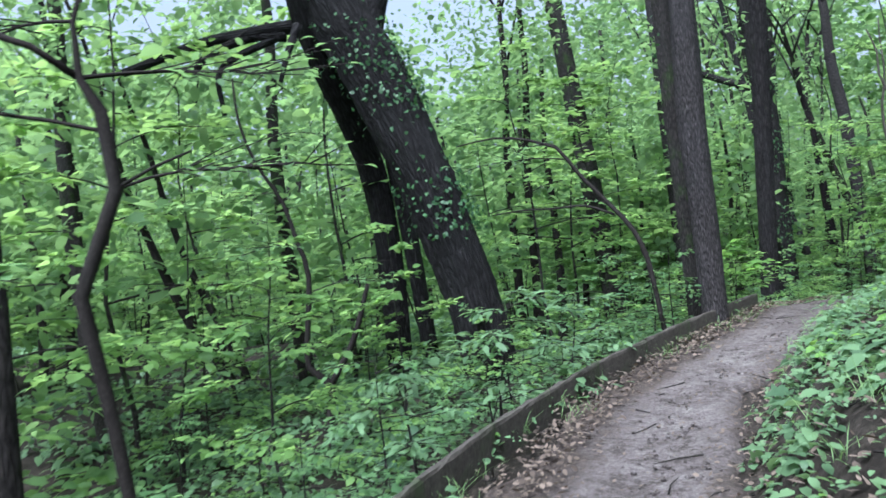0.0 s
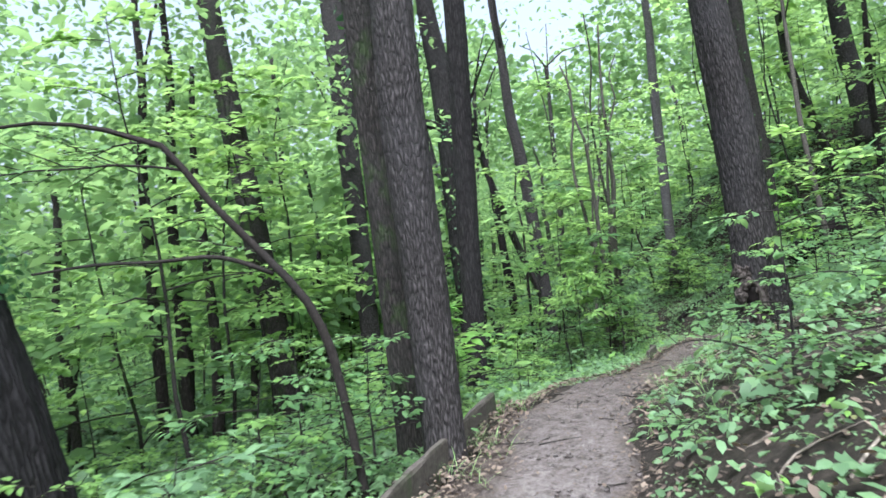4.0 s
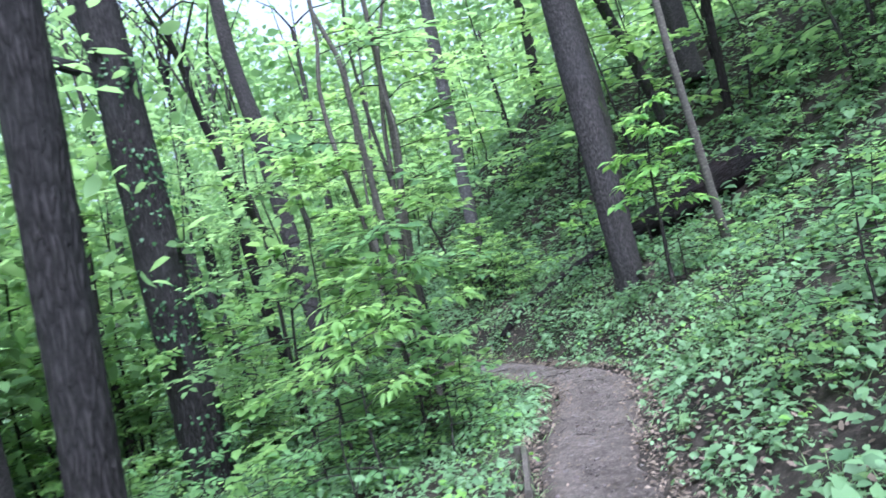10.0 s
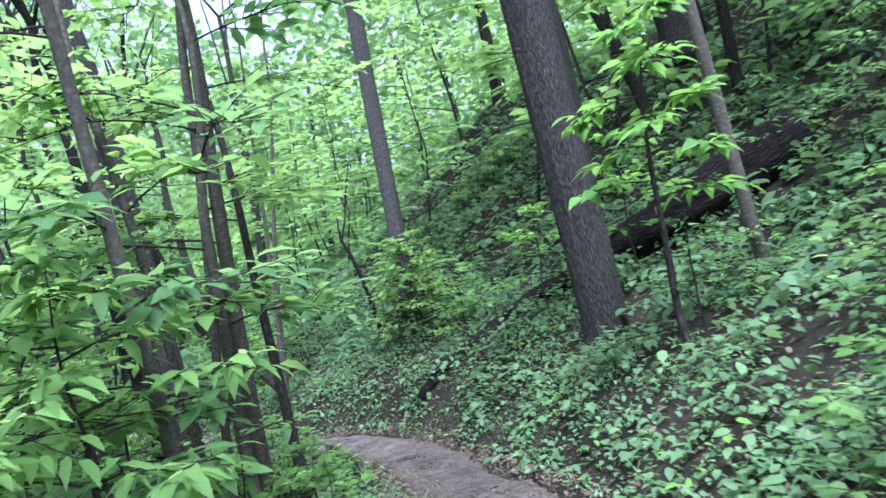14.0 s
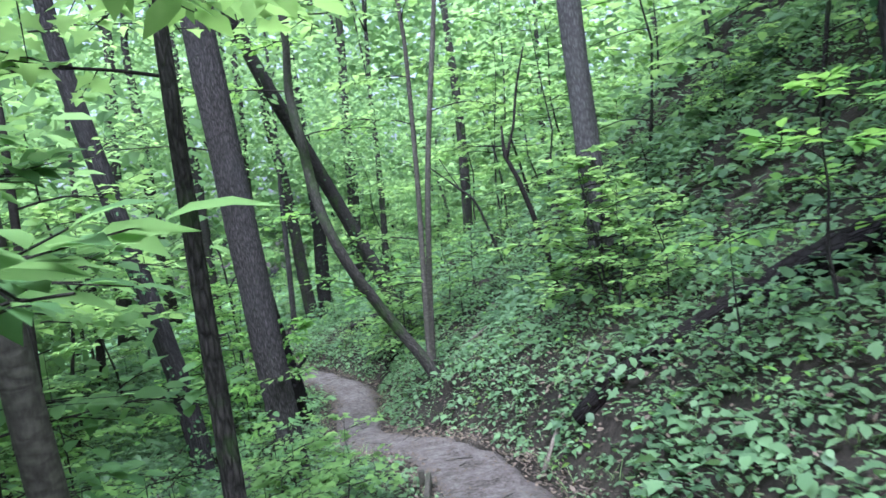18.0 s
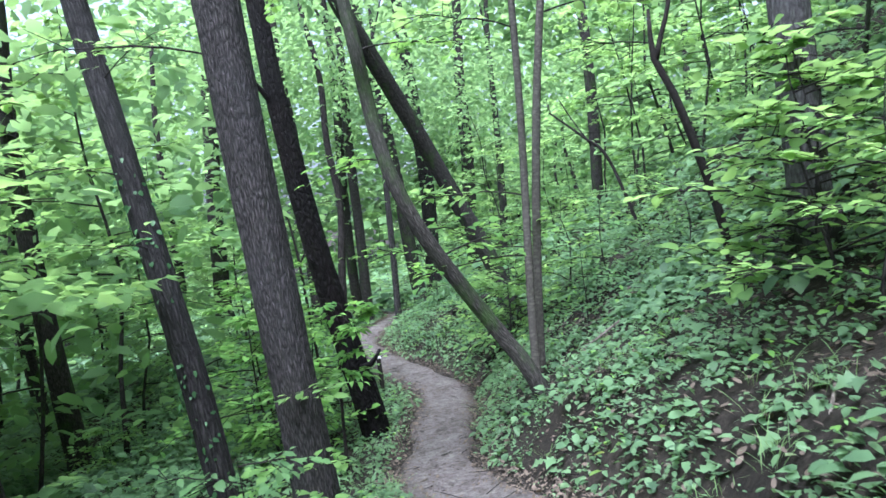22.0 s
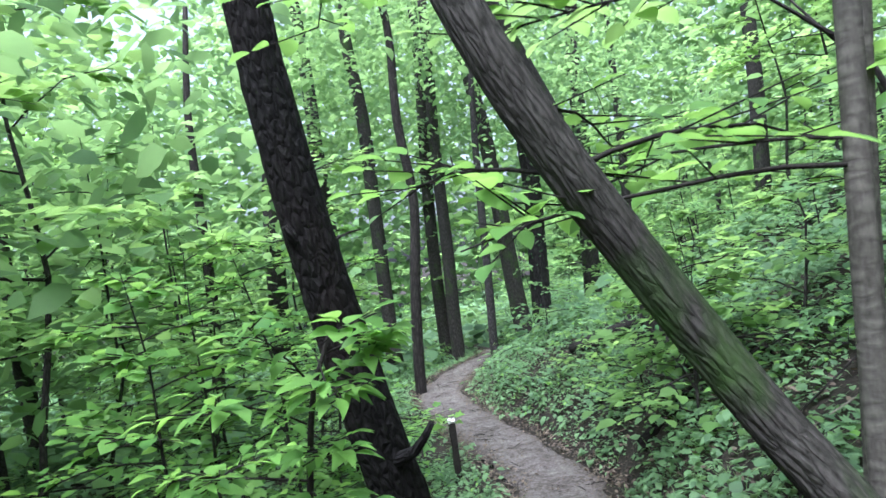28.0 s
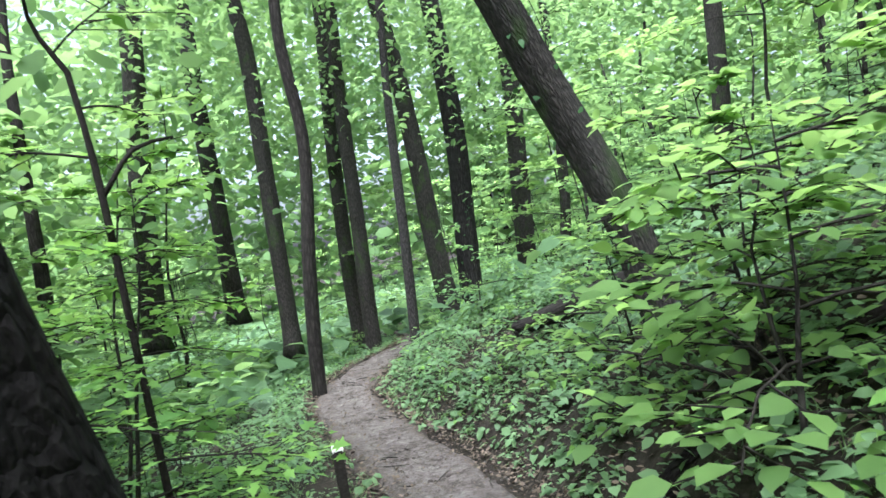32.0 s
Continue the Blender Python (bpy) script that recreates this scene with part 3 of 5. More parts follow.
def crown_mesh(name, seed, wide, tall, clumps, each, leaf, material):
    """The open crown of a tall tree: clumps of leaves about an uneven outline, with gaps between."""
    rng = np.random.default_rng(seed)
    d = unit(rng.normal(0, 1, (clumps, 3)))
    c = d * (rng.uniform(0.25, 1.0, (clumps, 1)) ** 0.6) * [wide, wide, tall * 0.5]
    c *= 1 + 0.25 * np.sin(3 * np.arctan2(d[:, 1], d[:, 0]) + seed)[:, None]
    p = np.repeat(c, each, 0) + rng.normal(0, 1, (clumps * each, 3)) * [0.55, 0.55, 0.22]
    n = len(p)
    a = unit(rng.normal(0, 1, (n, 3)) * [1, 1, 0.5])
    v, f = leaves(p, a, unit(np.array([0, 0, 1.0]) + rng.normal(0, 0.45, (n, 3))), leaf * rng.uniform(0.6, 1.3, n), leaf * rng.uniform(0.4, 0.75, n), DIAMOND, 0.2, 0.3)
    return mesh_of(name, v, f, material)


CROWNS = [crown_mesh("crown", 40 + k, 2.6 + 0.3 * k, 6.0 + k, 84, 9, 0.34, LEAF_CROWN) for k in range(3)]
FINE_CROWNS = [crown_mesh("crown", 50 + k, 2.5 + 0.3 * k, 5.0 + k, 70, 18, 0.17, LEAF_CROWN) for k in range(3)]
TOP_CROWNS = [crown_mesh("crown", 60 + k, 2.7 + 0.3 * k, 6.0 + k, 13, 8, 0.34, LEAF_CROWN) for k in range(3)]


def ivy_mesh(seed, axis, radius_gain, count, lo, hi, size=0.055):
    """Climbing leaves on a trunk axis, in patches."""
    rng = np.random.default_rng(seed)
    c = curve_points(axis, 0.05)
    c = c[(c[:, 2] >= lo) & (c[:, 2] <= hi)]
    i = rng.integers(0, len(c), count)
    patch = np.sin(c[i, 2] * 3.1 + seed) + rng.normal(0, 0.6, count)
    i = i[patch > -0.1]
    n = len(i)
    a = rng.normal(seed, 1.4, n)
    o = np.stack([np.cos(a), np.sin(a), rng.normal(0, 0.2, n)], 1)
    p = c[i, :3] + o * (c[i, 3:4] * rng.uniform(0.95, 1.0 + radius_gain, (n, 1)))
    v, f = leaves(p, unit(o * 0.5 + np.array([0, 0, -0.7]) + rng.normal(0, 0.4, (n, 3))), unit(o + rng.normal(0, 0.3, (n, 3))), size * rng.uniform(0.6, 1.4, n), size * rng.uniform(0.5, 1.1, n), BROAD, 0.15, 0.2)
    return v, f


def tree(label, *axis, bark=BARK_GRAY, top=9.0, crown=0, sides=28, rough=0.05, limbs=(), ivy=None, name="tree", category="tree", foot=0.35, taper=0.55, crown_up=2.0, group="", boughs=(), leaf=(0.12, 12, LEAF_MAPLE, OVAL, 0.6), slim=1.0):
    """A tree along its measured axis (x, y, z, radius), carried down into the ground and up to its top; limbs are axes of their own."""
    a = np.array(axis, float) * [1, 1, 1, slim]
    g = height(a[0, 0], a[0, 1])
    down = unit(a[0, :3] - a[1, :3])
    down = unit(down * [0.6, 0.6, 1.0])
    if a[0, 2] > g:
        steps = max(1, int((a[0, 2] - g) / 0.7))
        for k in range(1, steps + 1):
            drop = (a[0, 2] - g + 0.12) / steps
            nxt = a[0].copy()
            nxt[:3] += down * drop / max(0.3, -down[2])
            nxt[3] *= 1.015
            a = np.vstack([nxt, a])
            if a[0, 2] < g - 0.1:
                break
    extra = a[0].copy()
    extra[:3] += down * 0.3
    a = np.vstack([extra, a])
    up = unit(a[-1, :3] - a[-2, :3])
    up = unit(up * [0.75, 0.75, 1.0] + [0, 0, 0.05])
    h0 = a[-1, 2]
    if top > h0 + 0.3:
        k = 4
        r0 = a[-1, 3]
        seed = int(abs(a[0, 0] * 131 + a[0, 1] * 17)) % 997
        rg = np.random.default_rng(seed)
        ext = []
        last = a[-1, :3].copy()
        for q in range(1, k + 1):
            last = last + up * (top - h0) / k / max(up[2], 0.4) + np.append(rg.normal(0, 0.08, 2), 0)
            ext.append((*last, r0 * (1 - (1 - (1 - taper)) * q / k)))
        a = np.vstack([a, ext])
    base = a[0, :3].copy()
    seed = int(abs(base[0] * 97 + base[1] * 31)) % 1009
    root = thing(name, tuple(base), label, category, group)
    rel = a - [*base, 0]
    part("trunk", bark_mesh("trunk", bark, rel, sides, 0.09 if sides > 30 else 0.18, rough, seed, foot), root)
    for lm in limbs:
        part("limb", bark_mesh("limb", bark, np.array(lm, float) * [1, 1, 1, slim] - [*base, 0], 9, 0.1, 0.06, seed + 1), root)
    if crown:
        t = rel[-1, :3]
        rg = np.random.default_rng(seed + 5)
        for q in range(5):
            w = rg.uniform(0, 6.28)
            s0 = rel[-1 - (q % 3), :3]
            e = t + [math.cos(w) * 2.2, math.sin(w) * 2.2, rg.uniform(0.5, 3.0)]
            part("limb", bark_mesh("limb", bark, np.c_[np.stack([s0, 0.5 * (s0 + e) + [0, 0, 0.3], e]), [rel[-1, 3] * 0.75, rel[-1, 3] * 0.45, 0.02]], 6, 0.6), root)
        cr = part("crown", TOP_CROWNS[seed % 3], root, place=tuple(t + [0, 0, crown_up]))
        cr.rotation_euler = (0, 0, seed % 6)
        # extra crown over uphill trees, mostly out of view, added to shade the hillside
        if float(land(base[0], base[1])[1][0]) > 1.2 and base[1] < 27:
            for q in range(1):
                w = 2.1 * q + seed
                part("crown", FINE_CROWNS[(seed + q) % 3], root, place=tuple(t + [1.9 * math.cos(w), 1.9 * math.sin(w), 1.0])).rotation_euler = (0, 0, w)
        low = rel[np.argmin(np.abs(rel[:, 2] - 6.8)), :3]
        if abs(float(land(base[0], base[1])[1][0])) > 6 or base[1] > 27:
            part("crown", FINE_CROWNS[(seed + 1) % 3], root, place=tuple(low + [rg.normal(0, 0.8), rg.normal(0, 0.8), 0.6]))
    for q, (z, way, length) in enumerate(boughs):
        c = curve_points(a, 0.1)
        start = c[np.argmin(np.abs(c[:, 2] - z)), :3]
        w = radians(way)
        leafy_bough(root, base, seed + 11 * q, start, (math.sin(w), math.cos(w), 0.3), length, leaf[0], leaf[1], leaf[2], leaf[3], leaf[4], bark)
    if ivy:
        count, lo, hi = ivy
        part("ivy", mesh_of("ivy", *ivy_mesh(seed, rel, 0.5, count, lo, hi), LEAF_IVY), root, "green climbing ivy leaves")
    return root

# ---- trees along the trail, in the order in which they are passed ----
tree("large leaning oak with dark deeply furrowed bark and ivy", (0.48, 9.49, 0.52, 0.335), (0.21, 9.6, 1.6, 0.356), (-0.13, 9.74, 2.68, 0.378), (-0.54, 9.94, 3.76, 0.4), (-1.01, 10.17, 4.84, 0.422), bark=BARK_BLACK, sides=56, rough=0.09, top=11, crown=1, foot=0.3, limbs=[[(-0.66, 10.03, 4.2, 0.233), (-0.48, 10.12, 4.72, 0.177), (-0.26, 10.13, 5.33, 0.16)], [(-1.41, 10.14, 4.6, 0.103), (-2.31, 10.18, 4.56, 0.081), (-2.96, 10.2, 4.48, 0.074), (-4, 10.19, 4.2, 0.059)], [(-1.71, 10.13, 4.46, 0.071), (-2.24, 10.16, 4.49, 0.06), (-2.9, 10.14, 4.24, 0.049), (-3.02, 10.04, 3.67, 0.032)], [(-1.78, 10.14, 4.48, 0.056), (-2.62, 10.11, 4.11, 0.044), (-2.62, 9.99, 3.45, 0.032)], [(-1.25, 8.34, 4.05, 0.053), (-1.39, 8.24, 3.7, 0.039), (-1.48, 8.18, 3.39, 0.026)]], boughs=[(5.0, 250, 3.0), (5.6, 200, 3.0)], ivy=(2800, 2.4, 7.0))
tree("slender dark tree growing close to the leaning oak", (-0.58, 12.12, -2.25, 0.191), (-0.69, 11.69, -0.6, 0.198), (-0.7, 11.69, 1.05, 0.205), (-0.83, 11.45, 2.71, 0.212), (-1.32, 10.31, 4.36, 0.219), bark=BARK_BLACK, sides=28, rough=0.07, top=9, crown=1)
tree("thin dark trunk standing behind the leaning oak", (-0.23, 11.48, 0.03, 0.129), (-0.32, 11.48, 1.19, 0.128), (-0.4, 11.48, 2.08, 0.128), (-0.52, 11.48, 3.15, 0.121), bark=BARK_BLACK, top=10, crown=1)
tree("thin crooked dark sapling on the downhill side", (-1.25, 2.84, 0.62, 0.033), (-1.29, 2.82, 1.03, 0.035), (-1.33, 2.8, 1.37, 0.035), (-1.18, 2.87, 1.78, 0.035), (-1.2, 2.85, 2.09, 0.033), (-1.26, 2.83, 2.22, 0.021), (-1.26, 2.83, 2.44, 0.014), slim=0.8, bark=BARK_TWIG, sides=12, top=3.2, limbs=[[(-1.26, 2.83, 2.22, 0.019), (-1.4, 2.77, 2.34, 0.017), (-1.55, 2.71, 2.4, 0.016)], [(-1.18, 2.86, 1.78, 0.01), (-1.04, 2.92, 1.86, 0.008), (-0.9, 2.98, 1.92, 0.006)]], name="sapling", category="sapling", boughs=[(2.2, 30, 1.3), (2.0, 250, 1.2), (2.4, 300, 1.0), (2.7, 120, 0.9), (1.75, 80, 0.8)], leaf=(0.07, 20, LEAF_BUSH, OVAL, 0.55))
tree("dark trunk on the slope below the trail", (-3.1, 5.14, 0.06, 0.082), (-3.07, 5.16, 1.29, 0.076), (-3.06, 5.16, 1.84, 0.067), bark=BARK_DARK, top=9, crown=1)
tree("thin dark trunk leaning away in a pair", (-4.23, 14.38, -0.77, 0.101), (-4.87, 14.2, 0.48, 0.095), (-5.55, 14, 2.61, 0.067), bark=BARK_DARK, sides=12, top=7, crown=1)
tree("thin dark trunk leaning away in a pair", (-4.04, 14.44, -0.41, 0.084), (-4.49, 14.31, 0.76, 0.078), (-4.81, 14.23, 1.67, 0.067), bark=BARK_DARK, sides=12, top=6)
tree("thin crooked sapling forking low above the ground", (-1.57, 8.85, -1.34, 0.052), (-1.39, 8.88, -0.14, 0.051), (-1.63, 8.84, 0.1, 0.037), (-1.52, 8.86, 1.18, 0.033), (-1.61, 8.84, 1.6, 0.027), bark=BARK_TWIG, sides=10, top=3.6, limbs=[[(-1.39, 8.88, -0.14, 0.041), (-1.07, 8.93, 0.37, 0.034), (-0.83, 8.97, 1.03, 0.027)]], name="sapling", category="sapling", boughs=[(1.0, 60, 1.2), (1.5, 200, 1.2), (2.2, 330, 1.1), (2.8, 100, 1.0)], leaf=(0.09, 14, LEAF_BUSH, OVAL, 0.55))
tree("gray-brown tree leaning over the downhill slope", (3.89, 16.68, 0.27, 0.241), (3.7, 17.39, 3.61, 0.224), (3.51, 18.11, 6.94, 0.208), bark=BARK_BROWN, top=12, crown=1, ivy=(200, 0, 3))
tree("straight gray tree with fine flaky bark beside the trail", (3.16, 8.42, 0.32, 0.142), (3.15, 8.45, 1.51, 0.146), (3.13, 8.48, 2.7, 0.15), bark=BARK_GRAY, sides=64, rough=0.05, top=12, crown=1, foot=0.3)
tree("dark tree with ivy on its trunk behind the gray tree", (3.22, 9.2, 0.7, 0.11), (3.2, 9.22, 2.08, 0.115), (3.18, 9.25, 3.46, 0.12), bark=BARK_BROWN, top=12, crown=1, ivy=(160, 2.6, 6))
tree("straight gray tree on the downhill slope", (6.65, 19.77, 0.39, 0.219), (6.74, 20.21, 4.02, 0.241), (6.84, 20.64, 7.65, 0.263), bark=BARK_GRAY, top=12, crown=1)
tree("furrowed dark gray tree below the trail", (6.28, 13.94, -0.13, 0.165), (6.46, 14.03, 2.56, 0.166), (6.64, 14.12, 5.24, 0.167), bark=BARK_OAK, sides=44, rough=0.07, top=11, crown=1, ivy=(60, 0.2, 1.2))
tree("furrowed tree overgrown with ivy", (9.3, 19.72, -1.23, 0.35), (9.4, 20.11, 2.21, 0.325), (9.5, 20.49, 5.66, 0.296), bark=BARK_OAK, sides=40, rough=0.07, top=11, crown=1, limbs=[[(9.47, 20.38, 4.7, 0.13), (8.9, 20.85, 5.05, 0.105), (8.2, 21.4, 5.52, 0.09), (7.54, 21.9, 5.96, 0.075)]], ivy=(1500, 0, 7))
tree("gray tree on the downhill slope with a forked limb", (5.08, 13.61, 1.22, 0.135), (5.08, 13.61, 1.88, 0.126), (5.09, 13.6, 2.45, 0.122), (5.13, 13.59, 3.71, 0.119), bark=BARK_GRAY, top=11, crown=1)
HOLE = tree("gray ridged tree with a knotted hollow at its foot", (6.98, 9.04, 0.72, 0.245), (6.93, 9.04, 1.4, 0.212), (6.86, 9.03, 2.09, 0.195), (6.78, 9.02, 2.77, 0.183), (6.67, 9.01, 3.46, 0.172), bark=BARK_GRAY, sides=64, rough=0.06, top=12, crown=1, foot=0.15)
tree("brown tree standing at the foot of the hillside", (14.33, 15.5, 0.09, 0.21), (14.38, 15.73, 2.82, 0.216), (14.43, 15.96, 5.56, 0.221), bark=BARK_GRAY, sides=60, rough=0.05, top=12, crown=1, foot=0.4)
tree("tree overgrown with ivy on the hillside", (16.18, 16.78, 0.98, 0.229), (16.17, 16.8, 2.82, 0.23), (16.09, 16.89, 4.45, 0.21), bark=BARK_BROWN, top=11, crown=1, ivy=(350, 0, 7))
tree("pale gray tree high on the hillside", (17.33, 21.54, 1.7, 0.15), (17.34, 21.56, 3.97, 0.146), (17.36, 21.58, 6.24, 0.14), bark=BARK_PALE, top=14, crown=1)
tree("slim gray tree on the hillside", (14.9, 14.21, 0.51, 0.06), (14.73, 14.28, 1.95, 0.056), (14.56, 14.34, 3.39, 0.052), bark=BARK_SMOOTH, sides=14, top=8, crown=1)
tree("slim dark tree high on the hillside", (19.34, 15.92, 1.65, 0.085), (19.32, 15.93, 3.1, 0.084), (19.3, 15.95, 4.55, 0.083), bark=BARK_DARK, sides=14, top=9, crown=1)
tree("leaning dark tree high on the hillside", (20.6, 18.18, 3.1, 0.113), (20.38, 18.48, 4.39, 0.122), (20.15, 18.78, 5.67, 0.131), bark=BARK_BROWN, top=9, crown=1)
tree("gray tree on the crest of the hillside", (21.64, 17.95, 5.39, 0.281), (21.55, 18.09, 6.44, 0.271), bark=BARK_GRAY, top=13, crown=1)
tree("thin smooth sapling in a clump beside the trail", (10.78, 16.61, 0.39, 0.033), (10.68, 16.67, 1.64, 0.033), (10.6, 16.71, 2.31, 0.033), (10.52, 16.76, 2.89, 0.032), (10.51, 16.77, 3.54, 0.03), bark=BARK_SMOOTH, sides=10, top=5.5, name="sapling", category="sapling", group="saplings in a clump", boughs=[(0.6, 230, 1.1), (1.2, 300, 1.2), (1.8, 180, 1.3), (2.4, 240, 1.3), (3.1, 330, 1.3), (3.9, 120, 1.2), (4.6, 240, 1.1)], leaf=(0.19, 16, LEAF_MAPLE, OVAL, 0.5))
tree("thin smooth sapling in a clump beside the trail", (11.12, 16.73, 0.59, 0.035), (11.24, 16.66, 2.01, 0.035), (11.28, 16.64, 2.86, 0.033), (11.37, 16.59, 3.65, 0.029), bark=BARK_SMOOTH, sides=10, top=5.5, name="sapling", category="sapling", group="saplings in a clump", boughs=[(1.0, 200, 1.2), (1.7, 90, 1.2), (2.5, 260, 1.3), (3.2, 180, 1.4), (4.2, 320, 1.1)], leaf=(0.19, 16, LEAF_MAPLE, OVAL, 0.5))
tree("thin smooth sapling in a clump beside the trail", (11.1, 16.47, -0.58, 0.054), (11.07, 16.48, -0.04, 0.048), (11.1, 16.47, 0.97, 0.043), (11.11, 16.46, 1.74, 0.036), bark=BARK_SMOOTH, sides=10, top=4.0, name="sapling", category="sapling", group="saplings in a clump", boughs=[(0.4, 220, 1.0), (0.9, 150, 1.1), (1.4, 280, 1.2), (2.1, 200, 1.2), (2.9, 140, 1.1)], leaf=(0.2, 15, LEAF_BUSH, OVAL, 0.45))
tree("thin smooth sapling in a clump beside the trail", (10.26, 15.65, -0.07, 0.048), (10.11, 15.57, 1.47, 0.041), (9.96, 15.49, 3.02, 0.034), bark=BARK_SMOOTH, sides=10, top=5.0, name="sapling", category="sapling", group="saplings in a clump", boughs=[(0.3, 200, 0.9), (0.7, 260, 1.0), (1.1, 170, 1.1), (1.6, 230, 1.0), (2.6, 300, 1.1), (3.4, 190, 1.1)], leaf=(0.2, 15, LEAF_BUSH, OVAL, 0.45))
tree("young gray tree with a crooked trunk beside the trail", (11.46, 16.99, -0.47, 0.067), (11.41, 16.88, 0.35, 0.061), (11.37, 16.77, 1.17, 0.055), (11.34, 16.65, 2, 0.049), (11.32, 16.53, 2.82, 0.043), bark=BARK_SMOOTH, sides=20, rough=0.06, top=6, crown=0, boughs=[(1.5, 330, 1.4), (1.9, 40, 1.5), (2.3, 270, 1.3), (2.6, 100, 1.2), (3.4, 0, 1.4), (4.2, 180, 1.4)], leaf=(0.14, 16, LEAF_MAPLE, LOBED, 0.9))
tree("slim gray-brown young tree beside the trail", (12.07, 17.49, -0.27, 0.047), (12.08, 17.61, 0.98, 0.04), (12.1, 17.73, 2.22, 0.033), bark=BARK_BROWN, sides=20, rough=0.06, top=7, crown=0, boughs=[(1.7, 300, 1.3), (2.1, 60, 1.3), (2.6, 250, 1.4), (3.2, 350, 1.4), (4.0, 150, 1.3)], leaf=(0.14, 16, LEAF_MAPLE, LOBED, 0.9))
tree("thin straight sapling below the trail", (11.19, 20.19, -0.45, 0.038), (11.22, 20.23, 0.85, 0.033), (11.25, 20.27, 2.15, 0.028), bark=BARK_TWIG, sides=10, top=5, name="sapling", category="sapling", boughs=[(0.9, 120, 1.2), (1.4, 60, 1.3), (1.9, 200, 1.2), (2.6, 100, 1.3)], leaf=(0.13, 10, LEAF_MAPLE, LOBED, 0.9))
tree("dark tree below the trail wrapped in climbing leaves", (12.51, 24.51, -0.83, 0.14), (12.13, 25.21, 1.45, 0.138), (11.75, 25.91, 3.73, 0.136), bark=BARK_OAK, top=11, crown=1, ivy=(380, 0, 4.5), boughs=[(0.6, 200, 1.3), (1.4, 230, 1.5), (2.4, 150, 1.4)], leaf=(0.13, 11, LEAF_MAPLE, OVAL, 0.6))
tree("ridged gray-brown tree close to the trail", (13.39, 22.6, -1.27, 0.172), (13.27, 22.76, 1.31, 0.175), (13.14, 22.91, 3.88, 0.178), bark=BARK_GRAY, sides=60, rough=0.06, top=11, crown=1, foot=0.4, boughs=[(-0.7, 170, 0.7), (1.9, 260, 1.4)], leaf=(0.10, 9, LEAF_MAPLE, OVAL, 0.6))
tree("dead dark trunk with rotten reddish wood", (14.44, 26.38, -1.82, 0.175), (14.18, 26.11, -0.54, 0.155), (13.97, 25.95, 0.73, 0.14), (13.83, 25.9, 2.01, 0.12), (13.75, 25.97, 3.29, 0.104), bark=ROT, sides=48, rough=0.08, top=6.5, foot=0.35, limbs=[[(14.3, 26.2, -1.3, 0.05), (14.5, 26.05, -1.22, 0.035), (14.62, 25.98, -1.05, 0.02)], [(14.06, 26.0, 0.12, 0.07), (13.96, 25.93, 0.17, 0.055), (13.92, 25.9, 0.24, 0.03)], [(13.83, 25.9, 2.0, 0.045), (13.62, 25.82, 2.3, 0.03), (13.5, 25.75, 2.5, 0.012)]])
BENT = tree("bent tree with moss on its bowed trunk, arching over the trail", (15.55, 23.33, -1.04, 0.078), (15.35, 23.52, -0.64, 0.077), (15.11, 23.57, -0.23, 0.075), (14.88, 23.59, 0.17, 0.074), (14.7, 23.65, 0.58, 0.073), (14.59, 23.77, 0.98, 0.071), (14.54, 23.92, 1.39, 0.07), (14.52, 24.02, 1.79, 0.069), (14.47, 23.97, 2.2, 0.068), bark=BARK_MOSS, sides=48, rough=0.05, top=4.8, foot=0.3, boughs=[(1.1, 340, 1.3), (2.2, 60, 1.5), (2.8, 300, 1.5), (3.5, 0, 1.6)], leaf=(0.11, 12, LEAF_BIG, ROUND, 0.78))
TWIN = tree("slim smooth young tree, one of two grown together", (15.73, 23.52, -0.57, 0.041), (15.81, 23.52, 0.38, 0.038), (15.88, 23.5, 1.34, 0.036), (15.92, 23.46, 2.29, 0.033), (15.94, 23.4, 3.25, 0.03), bark=BARK_SMOOTH, sides=16, top=6.5, name="young_tree", group="two young trees grown together", boughs=[(2.2, 250, 1.3), (2.8, 330, 1.2), (3.6, 200, 1.3), (0.6, 300, 1.2)], leaf=(0.12, 12, LEAF_MAPLE, ROUND, 0.7))
tree("slim smooth young tree, one of two grown together", (15.85, 23.73, -0.98, 0.046), (15.97, 23.73, 0.11, 0.044), (16.13, 23.75, 1.2, 0.042), (16.34, 23.79, 2.29, 0.039), (16.59, 23.84, 3.38, 0.037), bark=BARK_SMOOTH, sides=16, top=6.5, name="young_tree", group="two young trees grown together", boughs=[(2.4, 90, 1.3), (3.1, 20, 1.2), (4.0, 140, 1.3)], leaf=(0.12, 12, LEAF_MAPLE, ROUND, 0.7))
tree("crooked dark sapling on the hillside", (17.03, 22.14, -0.5, 0.04), (16.91, 22.04, 0.07, 0.036), (16.71, 21.95, 0.64, 0.034), (16.52, 21.93, 1.21, 0.03), (16.41, 21.97, 1.5, 0.026), (16.42, 21.98, 1.88, 0.012), bark=BARK_TWIG, sides=14, top=1.9, limbs=[[(16.42, 21.96, 1.48, 0.022), (16.49, 21.95, 1.68, 0.019), (16.56, 21.93, 1.87, 0.017), (16.66, 21.91, 2.32, 0.014), (16.82, 21.88, 2.81, 0.01)]], name="sapling", category="sapling", boughs=[(0.9, 30, 0.8), (1.6, 300, 0.7), (0.5, 130, 0.8)], leaf=(0.08, 12, LEAF_MAPLE, OVAL, 0.6))
